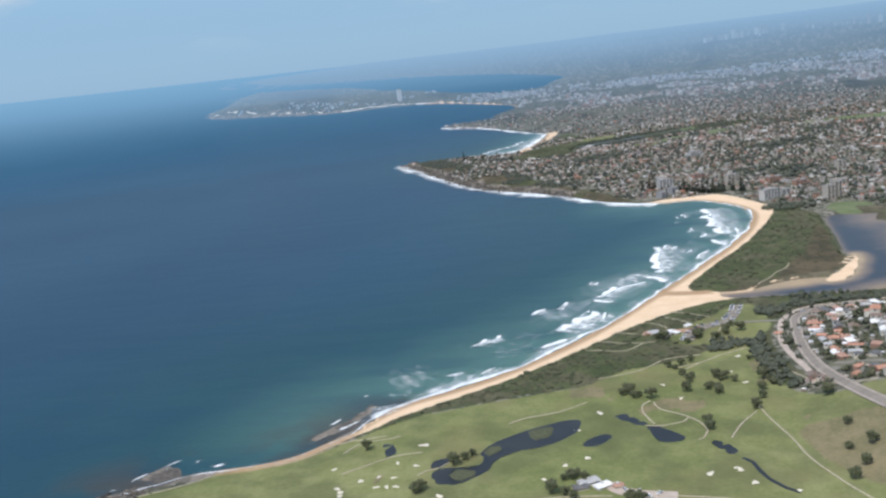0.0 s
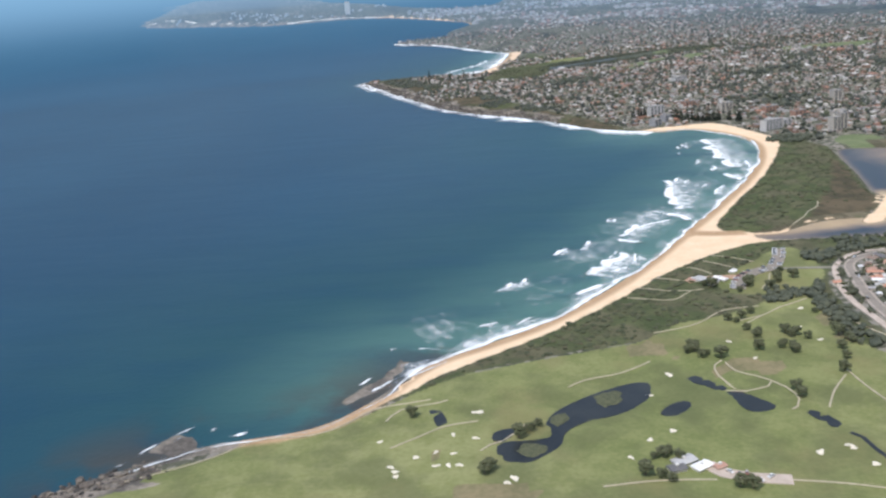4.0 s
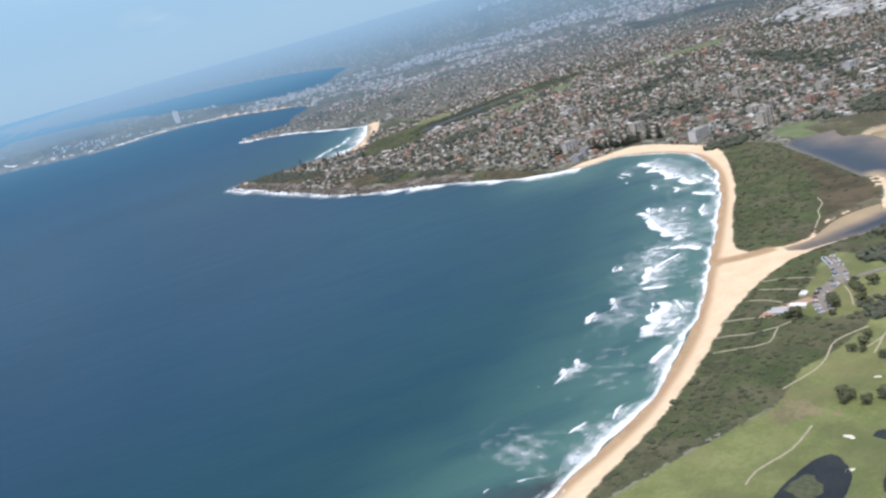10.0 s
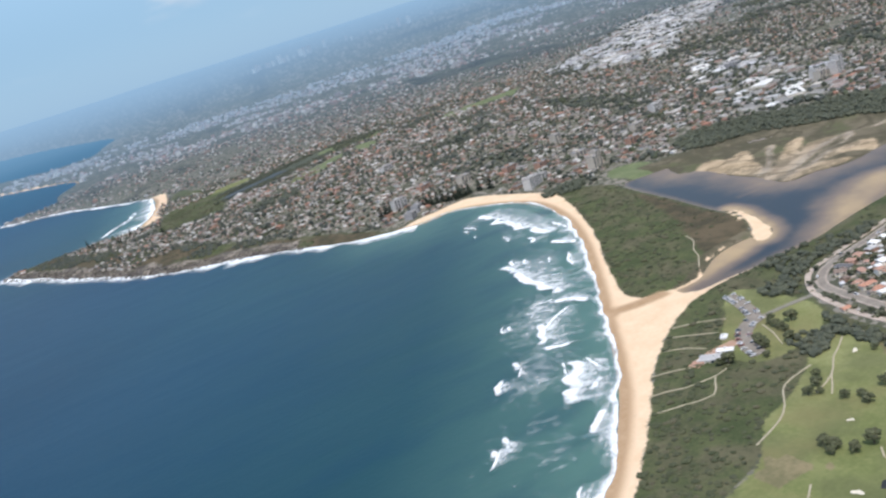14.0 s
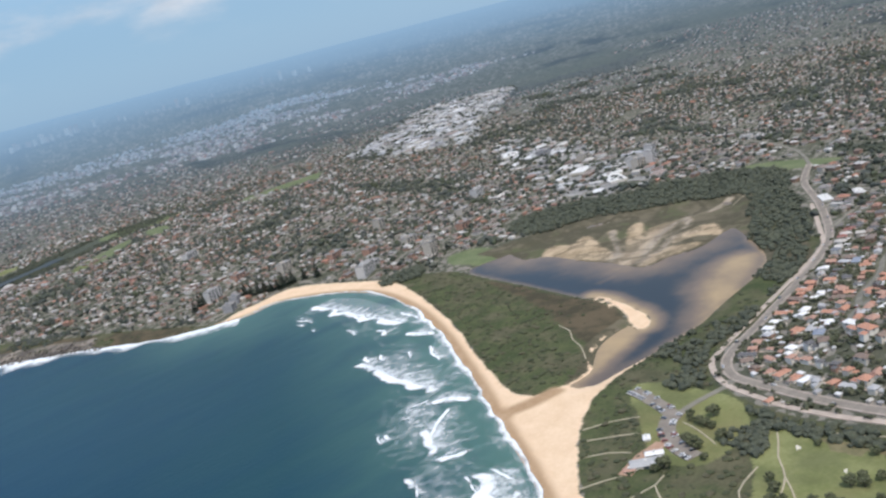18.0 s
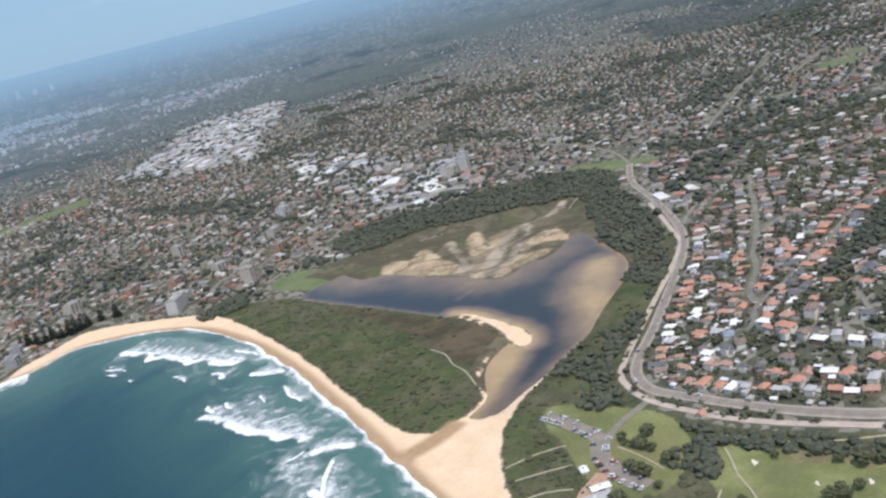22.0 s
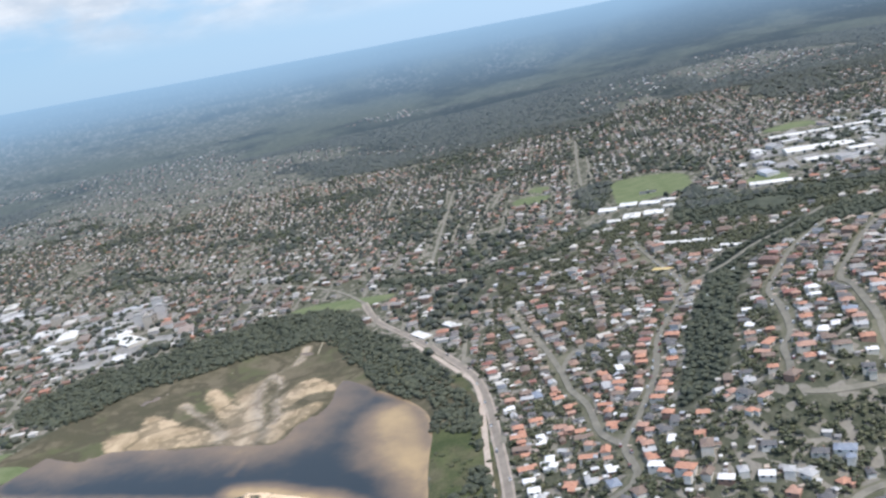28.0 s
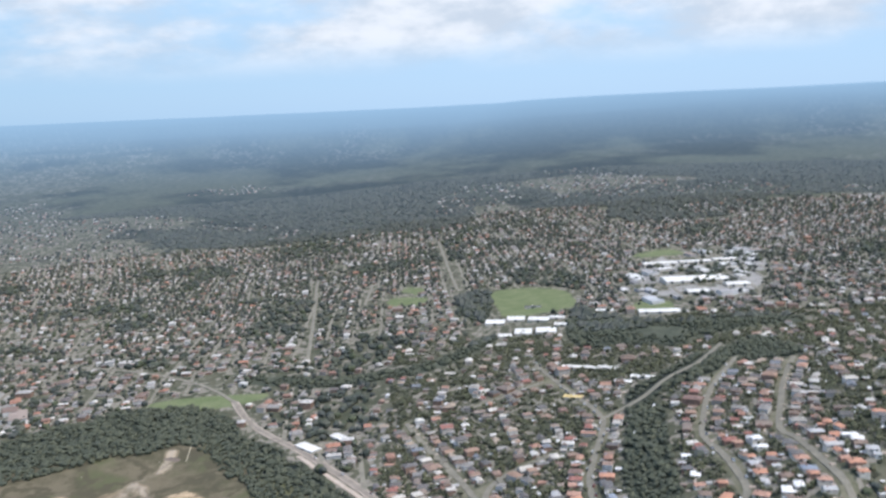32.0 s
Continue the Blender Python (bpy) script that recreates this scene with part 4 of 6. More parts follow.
def house_proto(w, d, h, rise, hip):
    """Walls on their base, and a hipped or gabled roof with eaves."""
    e = 0.5
    wall = np.array([(sx * w / 2, sy * d / 2, z) for z in (-3.5, h) for sx, sy in ((-1, -1), (1, -1), (1, 1), (-1, 1))])
    wf = np.array([[0, 1, 5, 4], [1, 2, 6, 5], [2, 3, 7, 6], [3, 0, 4, 7]])
    k = max(0.05, w / 2 - d / 2 * hip)
    roof = np.array([(sx * (w / 2 + e), sy * (d / 2 + e), h - 0.15) for sx, sy in ((-1, -1), (1, -1), (1, 1), (-1, 1))] + [(-k, 0, h + rise), (k, 0, h + rise)])
    rf = np.array([[0, 1, 5, 4], [2, 3, 4, 5], [1, 2, 5, 5], [3, 0, 4, 4]])
    return wall, wf, roof, rf


def scatter(name, protos, x, y, scale, turn, mats, label, category, zoff=0.0, tall=None, far=0.0):
    """Many alike pieces in one object, each standing on the ground."""
    V, F, I, A = [], [], [], []
    base = 0
    pick = RNG.integers(0, len(protos), len(x))
    z = top(x, y) + zoff
    bx, by, bz, s = bowed(x, y, z)
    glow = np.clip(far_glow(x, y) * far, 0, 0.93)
    tall = np.ones(len(x)) if tall is None else tall
    for k, (v, f, idx) in enumerate(protos):
        sel = np.nonzero(pick == k)[0]
        if not len(sel):
            continue
        c, sn, q = np.cos(turn[sel])[:, None], np.sin(turn[sel])[:, None], (scale[sel] * s[sel])[:, None]
        pv = np.stack([bx[sel, None] + q * (c * v[None, :, 0] - sn * v[None, :, 1]), by[sel, None] + q * (sn * v[None, :, 0] + c * v[None, :, 1]), bz[sel, None] + q * tall[sel, None] * v[None, :, 2]], 2)
        V.append(pv.reshape(-1, 3))
        F.append((f[None] + (np.arange(len(sel)) * len(v))[:, None, None] + base).reshape(-1, f.shape[1]))
        I.append(np.tile(idx, len(sel)))
        A.append(np.repeat(glow[sel], len(v)))
        base += len(sel) * len(v)
    me = mesh_of(name, np.concatenate(V), np.concatenate(F), mats, np.concatenate(I), False, {"far": np.concatenate(A)})
    return tagged(new(name, me), label, category, kind="stuff")


def tri(faces):
    """Quads as triangles; a quad that repeats its last corner is one triangle."""
    out = []
    for a, b, c, d in faces:
        out.append((a, b, c))
        if d != c:
            out.append((a, c, d))
    return np.array(out)


def house_whole(*size):
    wall, wf, roof, rf = house_proto(*size)
    wt, rt = tri(wf), tri(rf)
    return np.concatenate([wall, roof]), np.concatenate([wt, rt + len(wall)]), np.r_[np.zeros(len(wt), int), np.ones(len(rt), int)]


HOUSE_SIZES = [(11, 8, 3.2, 2.0, 0.9), (9.5, 8, 3.0, 1.8, 1.0), (13, 8.5, 5.4, 2.0, 0.9), (10, 7, 3.2, 2.0, 0.0), (8.5, 7.5, 5.2, 1.7, 0.95), (14, 7, 3.4, 0.6, 0.1)]
HOUSES = [house_whole(*s) for s in HOUSE_SIZES]


def joined(a, b, dx, dy, turned=True):
    """A house with a wing set at its side."""
    v = b[0][:, [1, 0, 2]] * (1, -1, 1) if turned else b[0]
    return np.concatenate([a[0], v + (dx, dy, 0)]), np.concatenate([a[1], b[1] + len(a[0])]), np.r_[a[2], b[2]]


WINGED = [joined(house_whole(10, 7, 3.2, 1.8, 0.9), house_whole(7, 5, 3.1, 1.4, 0.9), 2.6, -3.4), joined(house_whole(9, 7.5, 5.4, 1.8, 0.95), house_whole(6.5, 5, 3.0, 1.2, 0.9), -2.2, 3.6), joined(house_whole(11, 6.5, 3.3, 1.7, 0.0), house_whole(6, 4.6, 3.0, 1.2, 0.0), 3.0, 3.2), joined(house_whole(8.5, 8, 5.6, 0.5, 0.1), house_whole(6, 5, 3.0, 0.4, 0.1), 2.0, -4.0)]
TREES = [(*blob_proto(s, 1, 0.85), None) for s in range(6)]
TREES = [(v, f, np.zeros(len(f), int)) for v, f, _ in TREES]


def small_blob(seed):
    """A coarse crown for trees far off."""
    r = np.random.default_rng(seed)
    v = np.array([(1, 0, 0), (0, 1, 0), (-1, 0, 0), (0, -1, 0), (0, 0, 1), (0, 0, -1)]) * 0.55 * r.uniform(0.75, 1.2, (6, 1)) + r.normal(0, 0.07, (6, 3))
    f = np.array([(a, (a + 1) % 4, 4) for a in range(4)] + [((a + 1) % 4, a, 5) for a in range(4)])
    return v + (0, 0, 0.3), f, np.zeros(8, int)


def clump(seed):
    """A garden tree: three uneven tufts that make one broken crown."""
    r = np.random.default_rng(seed)
    V, F = [], []
    for k in range(3):
        v, f = blob_proto(seed * 7 + k, 1, 0.85)
        a = k * 2.1 + r.uniform(0, 1)
        V.append((v - (0, 0, 0.32)) * r.uniform(0.45, 0.75) + (0.3 * math.cos(a), 0.3 * math.sin(a), r.uniform(0.2, 0.6)))
        F.append(f + len(v) * k)
    f = np.concatenate(F)
    return np.concatenate(V), f, np.zeros(len(f), int)


FAR_TREES = [small_blob(s) for s in range(60, 68)]
CLUMPS = [clump(s) for s in range(80, 88)]


def town(x, y):
    """Clearings with houses in the wooded country inland."""
    gap = np.min(np.hypot(x[:, None] - TOWNS[None, :, 0], y[:, None] - TOWNS[None, :, 1]) - TOWNS[None, :, 2], 1)
    far = np.hypot(x - MID[0], y - MID[1])
    return ((gap + 160 * (rugged(x, y, 120, 92) - 0.5) < 0) | ((far > 1500) & (far < 3000) & (level(UP_D, x, y) < 60) & (rugged(x, y, 240, 91) > 0.55))) & (level(GULLY_D, x, y) < -5) & (level(SHORE, x, y) > 20)


# houses stand in rows along the ridge streets, back gardens between them


def thinned(x, y, apart):
    """Which places to keep so that none lies nearer than that to one before it."""
    cells, out = {}, []
    for k, (a, b) in enumerate(zip(x, y)):
        i, j = int(a // apart), int(b // apart)
        if all((a - c) ** 2 + (b - d) ** 2 > apart * apart for u in (-1, 0, 1) for v in (-1, 0, 1) for c, d in cells.get((i + u, j + v), ())):
            cells.setdefault((i, j), []).append((a, b))
            out.append(k)
    return np.array(out, int)


hx, hy, hr, sx, sy, sr = [], [], [], [], [], []
for r in RIDGE_ROADS + [MAIN_ROAD[3:14], [(190, 422), (200, 444), (206, 476), (210, 509), (216, 530)], [(103, 492), (130, 505), (150, 523)]]:
    line = spline(r, 1.5, False)
    for far_row in (11.0, 25.0):
        for side_ in (-1, 1):
            i = int(RNG.integers(3, 9))
            while i < len(line) - 3:
                d = line[min(i + 3, len(line) - 1)] - line[i - 3]
                d /= np.linalg.norm(d) + 1e-9
                q_ = line[i] + side_ * (far_row + (4.0 if r[0] == MAIN_ROAD[3] else 0.0) + RNG.uniform(-1.2, 1.8)) * np.array([-d[1], d[0]])
                if RNG.random() < (0.93 if far_row < 20 else 0.5):
                    hx.append(q_[:1]), hy.append(q_[1:]), hr.append(np.array([math.atan2(d[1], d[0]) + RNG.choice([0, math.pi / 2, math.pi / 2]) + RNG.normal(0, 0.1)]))
                i += max(2, int(RNG.uniform(9.5, 14.0) / np.linalg.norm(line[min(i + 1, len(line) - 1)] - line[i] + 1e-6)))

# districts: each has its own lie of the streets
seeds = []
for gx in np.arange(-2960, 900, 330):
    for gy in np.arange(-2700, 1500, 330):
        seeds.append((gx + RNG.uniform(-120, 120), gy + RNG.uniform(-120, 120), RNG.normal(0, 0.05)))
seeds = np.array(seeds)
DIST = np.hypot(X - MID[0], Y - MID[1])
for k, (cx, cy, ang) in enumerate(seeds):
    ridge = cx > -450 and cy > 280
    ang += -0.15 if ridge else 0.07 if cy > -150 else 0.32 if cy > -1000 else 0.5
    row, col = (16.0, 12.5) if ridge else (17.5, 11.2) if math.hypot(cx - MID[0], cy - MID[1]) < 2650 else (21.0, 14.0)
    n, m = int(520 / col), int(520 / row)
    i, j = np.meshgrid(np.arange(-n // 2, n // 2), np.arange(-m // 2, m // 2))
    i, j = i.ravel(), j.ravel()
    pair = (j % 2) * 1.0
    u, v = i * col + RNG.uniform(-0.28, 0.28, i.size) * col, j * row + np.where(pair > 0, -1.0, 1.0) * 1.6 + RNG.uniform(-1.9, 1.9, i.size)
    x, y = cx + u * np.cos(ang) - v * np.sin(ang), cy + u * np.sin(ang) + v * np.cos(ang)
    near = np.argmin((x[:, None] - seeds[None, :, 0]) ** 2 + (y[:, None] - seeds[None, :, 1]) ** 2, 1) == k
    off = np.hypot(x - MID[0], y - MID[1])
    ok = near & (RNG.random(x.size) < np.where((x > -450) & (y > 280), 0.5, np.where(off < 1000, 0.8, np.where(x < -350, 0.66, 0.72)))) & (off < 3700)
    hx.append(x[ok]), hy.append(y[ok]), hr.append(np.full(ok.sum(), ang) + RNG.choice([0, math.pi / 2, math.pi / 2], ok.sum()) + RNG.normal(0, 0.06, ok.sum()))
    # a street between each two rows of back-to-back plots
    us = np.arange(-260, 260, 13.0)
    for jj in range(-m // 2, m // 2):
        if jj % 2 == 0 and not ridge:
            vv = (jj - 0.5) * row
            x, y = cx + us * np.cos(ang) - vv * np.sin(ang), cy + us * np.sin(ang) + vv * np.cos(ang)
            near = np.argmin((x[:, None] - seeds[None, :, 0]) ** 2 + (y[:, None] - seeds[None, :, 1]) ** 2, 1) == k
            ok = near & (level(URBAN.astype(float), x, y) > 0.95)
            sx.append(x[ok]), sy.append(y[ok]), sr.append(np.full(ok.sum(), ang))
hx, hy, hr = (np.concatenate(q) for q in (hx, hy, hr))
sx, sy, sr = (np.concatenate(q) for q in (sx, sy, sr))
slab = np.array([(sx_ * 7.0, sy_ * 2.1, z) for z in (-0.5, 0.45) for sx_, sy_ in ((-1, -1), (1, -1), (1, 1), (-1, 1))])
slab_f = tri([(4, 5, 6, 7), (0, 1, 5, 4), (1, 2, 6, 5), (2, 3, 7, 6), (3, 0, 4, 7)])
near_s = np.hypot(sx - MID[0], sy - MID[1]) < 2400
scatter("suburban_streets", [(slab, slab_f, np.zeros(len(slab_f), int))], sx[near_s], sy[near_s], np.ones(near_s.sum()), sr[near_s], [ASPHALT], "pale grey residential streets between rows of houses", "street")

# keep the houses off the roads, the works district and large buildings
work = np.max([inside(hx, hy, s) for s in WORKS], 0) > 0
clear = np.array([(-490, 450, 66), (-640, 705, 95), (-810, 730, 60), (-590, 720, 60), (-492, 615, 34), (-200, 452, 26), (-285, 495, 30), (-235, 520, 26)])
ON_RIDGE = lambda x, y: (x > -450) & (y > 280)  # noqa: E731
keep = ~work & (np.min(np.hypot(hx[:, None] - clear[None, :, 0], hy[:, None] - clear[None, :, 1]) - clear[None, :, 2], 1) > 0)
keep &= ((level(URBAN.astype(float), hx, hy) > 0.75) | town(hx, hy)) & (level(ROAD_D, hx, hy) > np.where(ON_RIDGE(hx, hy), 7.6, 9.5))
keep &= rugged(hx, hy, 120, 181) < np.where(ON_RIDGE(hx, hy), 0.8, 0.68)
hx, hy, hr = hx[keep], hy[keep], hr[keep]
far_off = np.hypot(hx - MID[0], hy - MID[1])
keep = thinned(hx, hy, 8.6)
keep = keep[(far_off[keep] < FAR_EDGE) | (RNG.random(len(keep)) < 0.42)]
hx, hy, hr = hx[keep], hy[keep], hr[keep]
gap = np.hypot(hx - 640, hy - 470)
order = np.argsort(gap)
own, rest = order[:300], order[300:]
warm = ON_RIDGE(hx, hy)
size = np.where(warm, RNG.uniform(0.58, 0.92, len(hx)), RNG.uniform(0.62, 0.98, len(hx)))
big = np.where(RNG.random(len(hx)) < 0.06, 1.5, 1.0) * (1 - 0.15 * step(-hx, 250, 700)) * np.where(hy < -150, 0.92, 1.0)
off = np.hypot(hx - MID[0], hy - MID[1]) > FAR_EDGE
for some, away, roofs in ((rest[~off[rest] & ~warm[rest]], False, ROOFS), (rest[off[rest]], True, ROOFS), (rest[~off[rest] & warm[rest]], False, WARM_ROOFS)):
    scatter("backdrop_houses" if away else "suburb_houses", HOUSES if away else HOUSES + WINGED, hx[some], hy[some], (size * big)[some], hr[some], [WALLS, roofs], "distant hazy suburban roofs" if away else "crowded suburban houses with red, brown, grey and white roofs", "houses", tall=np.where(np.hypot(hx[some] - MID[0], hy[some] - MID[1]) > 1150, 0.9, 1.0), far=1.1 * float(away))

# where the ridge houses stand, so that gardens keep clear of them
TAKEN = np.zeros((320, 420), bool)
for dx_ in range(-2, 3):
    for dy_ in range(-2, 3):
        if dx_ * dx_ + dy_ * dy_ < 6:
            i, j = ((hx[warm] + 480) / 2).astype(int) + dx_, ((hy[warm] - 280) / 2).astype(int) + dy_
            fit = (i >= 0) & (i < 420) & (j >= 0) & (j < 320)
            TAKEN[j[fit], i[fit]] = True


def free_plot(x, y):
    i, j = ((x + 480) / 2).astype(int), ((y - 280) / 2).astype(int)
    fit = (i >= 0) & (i < 420) & (j >= 0) & (j < 320)
    return fit & ~TAKEN[np.clip(j, 0, 319), np.clip(i, 0, 419)]


# drives, patios, sheds and carports between the ridge houses
near_home = np.nonzero(warm & (np.hypot(hx - 600, hy - 470) < 900))[0]
turn_ = hr[near_home] + RNG.choice([0, math.pi / 2], len(near_home))
px_, py_ = hx[near_home] + 6.4 * np.cos(turn_), hy[near_home] + 6.4 * np.sin(turn_)
patio = np.array([(a * 2.6, b * 1.2, z) for z in (-0.6, 0.22) for a, b in ((-1, -1), (1, -1), (1, 1), (-1, 1))])
fit = level(ROAD_D, px_, py_) > 3.0
scatter("driveways", [(patio, slab_f, np.zeros(len(slab_f), int))], px_[fit], py_[fit], RNG.uniform(0.7, 1.25, fit.sum()), turn_[fit], [CONCRETE], "pale concrete drives and patios beside the houses", "driveways")
px_, py_ = np.repeat(hx[near_home], 2) + RNG.normal(0, 7.0, 2 * len(near_home)), np.repeat(hy[near_home], 2) + RNG.normal(0, 7.0, 2 * len(near_home))
fit = free_plot(px_, py_) & (level(ROAD_D, px_, py_) > 5.0) & (RNG.random(len(px_)) < 0.8)
hut = house_whole(3.4, 2.6, 2.2, 0.35, 0.1)
scatter("garden_sheds", [hut, house_whole(4.6, 3.0, 2.3, 0.5, 0.0)], px_[fit], py_[fit], RNG.uniform(0.6, 1.1, fit.sum()), np.repeat(hr[near_home], 2)[fit], [WALLS, WORKS_ROOFS], "small sheds and carports in back gardens", "sheds")

# street and garden trees among the houses
lush = np.clip(1.5 * (rugged(hx, hy, 120, 181) - 0.5) + 0.55 + 0.5 * (rugged(hx, hy, 60, 81) - 0.5), 0, 1)
count = np.where(np.hypot(hx - MID[0], hy - MID[1]) < FAR_EDGE, np.clip(np.round(np.where((hy < -120) & (hy > -1400), 0.8 + 4.6 * lush, np.where(warm, 0.0, 1.3 + 5.2 * lush))), 0, 7), 2).astype(int)
tx = np.repeat(hx, count) + RNG.normal(0, 7.5, count.sum())
ty = np.repeat(hy, count) + RNG.normal(0, 7.5, count.sum())
keep = (level(ROAD_D, tx, ty) > 5.5) & (level(SHORE, tx, ty) > 25) & (level(LAWN_D, tx, ty) < -2)
tx, ty = tx[keep], ty[keep]
off = np.hypot(tx - MID[0], ty - MID[1])
for some, away, kinds in ((off < 1350, False, TREES), ((off >= 1350) & (off <= FAR_EDGE), False, FAR_TREES), (off > FAR_EDGE, True, FAR_TREES)):
    k = some.sum()
    scatter("backdrop_trees" if away else "suburb_trees", kinds, tx[some], ty[some], RNG.uniform(2.7, 6.9, k) * np.where(RNG.random(k) < 0.12, 1.4, 1.0), RNG.uniform(0, 6.3, k), [LEAVES], "hazy distant trees among suburban roofs" if away else "dark green garden and street trees among houses", "trees", tall=RNG.uniform(0.8, 1.3, k), far=1.1 * float(away))


def fill(d, count, lo, hi, need=2.0, seed=1):
    """Random places where the field d is above need."""
    r = np.random.default_rng(seed)
    x, y = r.uniform(lo[0], hi[0], count), r.uniform(lo[1], hi[1], count)
    ok = level(d, x, y) > need
    return x[ok], y[ok]


gx_, gy_ = fill(np.where(URBAN, 5.0, -5.0), 47000, (-460, 290), (330, 880), 3.0, 8)
thick = rugged(gx_, gy_, 42, 83)
keep = free_plot(gx_, gy_) & (level(ROAD_D, gx_, gy_) > np.where(RNG.random(len(gx_)) < 0.1, 3.6, 6.5)) & (RNG.random(len(gx_)) < 0.3 + 1.6 * np.clip(thick - 0.42, 0, 1))
gx_, gy_ = gx_[keep], gy_[keep]
scatter("garden_trees", CLUMPS, gx_, gy_, RNG.uniform(2.4, 6.0, len(gx_)), RNG.uniform(0, 6.3, len(gx_)), [GARDEN_LEAVES], "leafy green garden trees and hedges between houses", "trees", tall=RNG.uniform(0.7, 1.15, len(gx_)))
gx_, gy_ = fill(np.where(URBAN, 5.0, -5.0), 60000, (-1500, -1300), (700, 1200), 4.0, 18)
keep = (rugged(gx_, gy_, 120, 181) > np.where(ON_RIDGE(gx_, gy_), 0.8, 0.67)) & (level(ROAD_D, gx_, gy_) > 7) & (RNG.random(len(gx_)) < 0.9)
gx_, gy_ = gx_[keep], gy_[keep]
scatter("park_trees", TREES, gx_, gy_, RNG.uniform(6, 11, len(gx_)), RNG.uniform(0, 6.3, len(gx_)), [LEAVES], "clumps of dark trees in parks between houses", "trees", tall=RNG.uniform(0.7, 1.1, len(gx_)))
fx, fy = fill(np.maximum(WOODS_D, GULLY_D), 78000, (-640, -220), (340, 780), 1.0, 3)
cx_, cy_ = fill(GULLY_D, 6000, (-420, -1410), (430, -1130), 1.0, 33)
far_water = along(cx_, cy_, spline([(395, -1200), (330, -1235), (250, -1262), (180, -1295), (110, -1330)], 12, False)) > 31
ex_, ey_ = fill(np.where(rugged(X, Y, 36, 46) > 0.56, np.maximum(inside(X, Y, EAST_SCRUB), inside(X, Y, VERGE)), -60), 9000, (-80, 200), (340, 540), 2.0, 34)
stand = (RNG.random(len(ex_)) < 0.95) & (level(LAWN_D, ex_, ey_) < -3) & (level(SAND_D, ex_, ey_) < -8) & (ex_ < 262)
fx, fy = np.r_[fx, cx_[far_water], ex_[stand]], np.r_[fy, cy_[far_water], ey_[stand]]
keep = (level(ROAD_D, fx, fy) > 7) & ((fx > -330) | (rugged(fx, fy, 50, 45) + RNG.normal(0, 0.1, len(fx)) > 0.36))
fx, fy = fx[keep], fy[keep]
scatter("woodland_trees", TREES, fx, fy, RNG.uniform(2.4, 6.4, len(fx)) * (0.7 + 0.75 * rugged(fx, fy, 24, 99)), RNG.uniform(0, 6.3, len(fx)), [WOOD_LEAVES], "dense dark green woodland trees round the lagoon", "trees", tall=RNG.uniform(0.7, 1.15, len(fx)))
fx, fy = fill(np.where(SHORE > 0, FOREST_D + np.where(DIST > 1400, 150 * (rugged(X, Y, 130, 61) - 0.45), 0), -60), 84000, (-2700, -2300), (-420, 1900), 3.0, 4)
keep = ~town(fx, fy) | (RNG.random(len(fx)) < 0.35)
fx, fy = fx[keep], fy[keep]
off = np.hypot(fx - MID[0], fy - MID[1])
for some, away in ((off < FAR_EDGE, False), ((off >= FAR_EDGE) & (off < 3200), True)):
    k = some.sum()
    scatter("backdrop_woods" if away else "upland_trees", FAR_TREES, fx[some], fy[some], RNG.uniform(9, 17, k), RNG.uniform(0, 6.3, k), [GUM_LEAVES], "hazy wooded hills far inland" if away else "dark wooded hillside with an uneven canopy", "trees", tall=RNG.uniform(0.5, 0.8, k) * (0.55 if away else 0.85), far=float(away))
fx, fy = fill(np.where(SHORE > 16, inside(X, Y, HEAD_SCRUB) + 14, -60), 30000, (250, -1330), (900, -300), 2.0, 14)
keep = (rugged(fx, fy, 60, 19) > 0.5) & (level(SHORE, fx, fy) > 34)
fx, fy = fx[keep], fy[keep]
scatter("headland_thickets", TREES, fx, fy, RNG.uniform(3.5, 7.5, len(fx)), RNG.uniform(0, 6.3, len(fx)), [LEAVES], "dark wind-bent thickets along the headland", "trees", tall=RNG.uniform(0.5, 0.9, len(fx)))
rx_, ry_ = fill(np.where((SHORE > -7) & (SHORE < 26), np.where(CLIFF > 0.3, 5.0, -5.0), -5.0), 240000, (420, -1330), (900, 760), 2.0, 41)
keep = RNG.random(len(rx_)) < 0.3
rx_, ry_ = rx_[keep], ry_[keep]
scatter("shore_rocks", TREES, rx_, ry_, RNG.uniform(1.6, 5.0, len(rx_)), RNG.uniform(0, 6.3, len(rx_)), [ROCK], "broken brown and grey rocks along the shore", "rocks", -0.4, RNG.uniform(0.4, 0.8, len(rx_)))
TRACK_D = np.min([along(X, Y, spline(p, 8, False)) for p in TRACKS + PATHS], 0)
bx_, by_ = fill(np.where((SHORE > 10) & (SPIT_D < -5), SCRUB_D, -60), 60000, (80, -1300), (900, 620), 1.5, 5)
keep = (level(LAWN_D, bx_, by_) < -1) & (level(SAND_D, bx_, by_) < -1) & (level(ROAD_D, bx_, by_) > 8) & (level(TRACK_D, bx_, by_) > 3.2) & (RNG.random(len(bx_)) < 0.8) & (rugged(bx_, by_, 45, 77) + RNG.normal(0, 0.1, len(bx_)) > np.where(by_ > 330, 0.2, 0.42)) & ((level(zones["brown"], bx_, by_) < 0.5) | (RNG.random(len(bx_)) < 0.25))
bx_, by_ = bx_[keep], by_[keep]
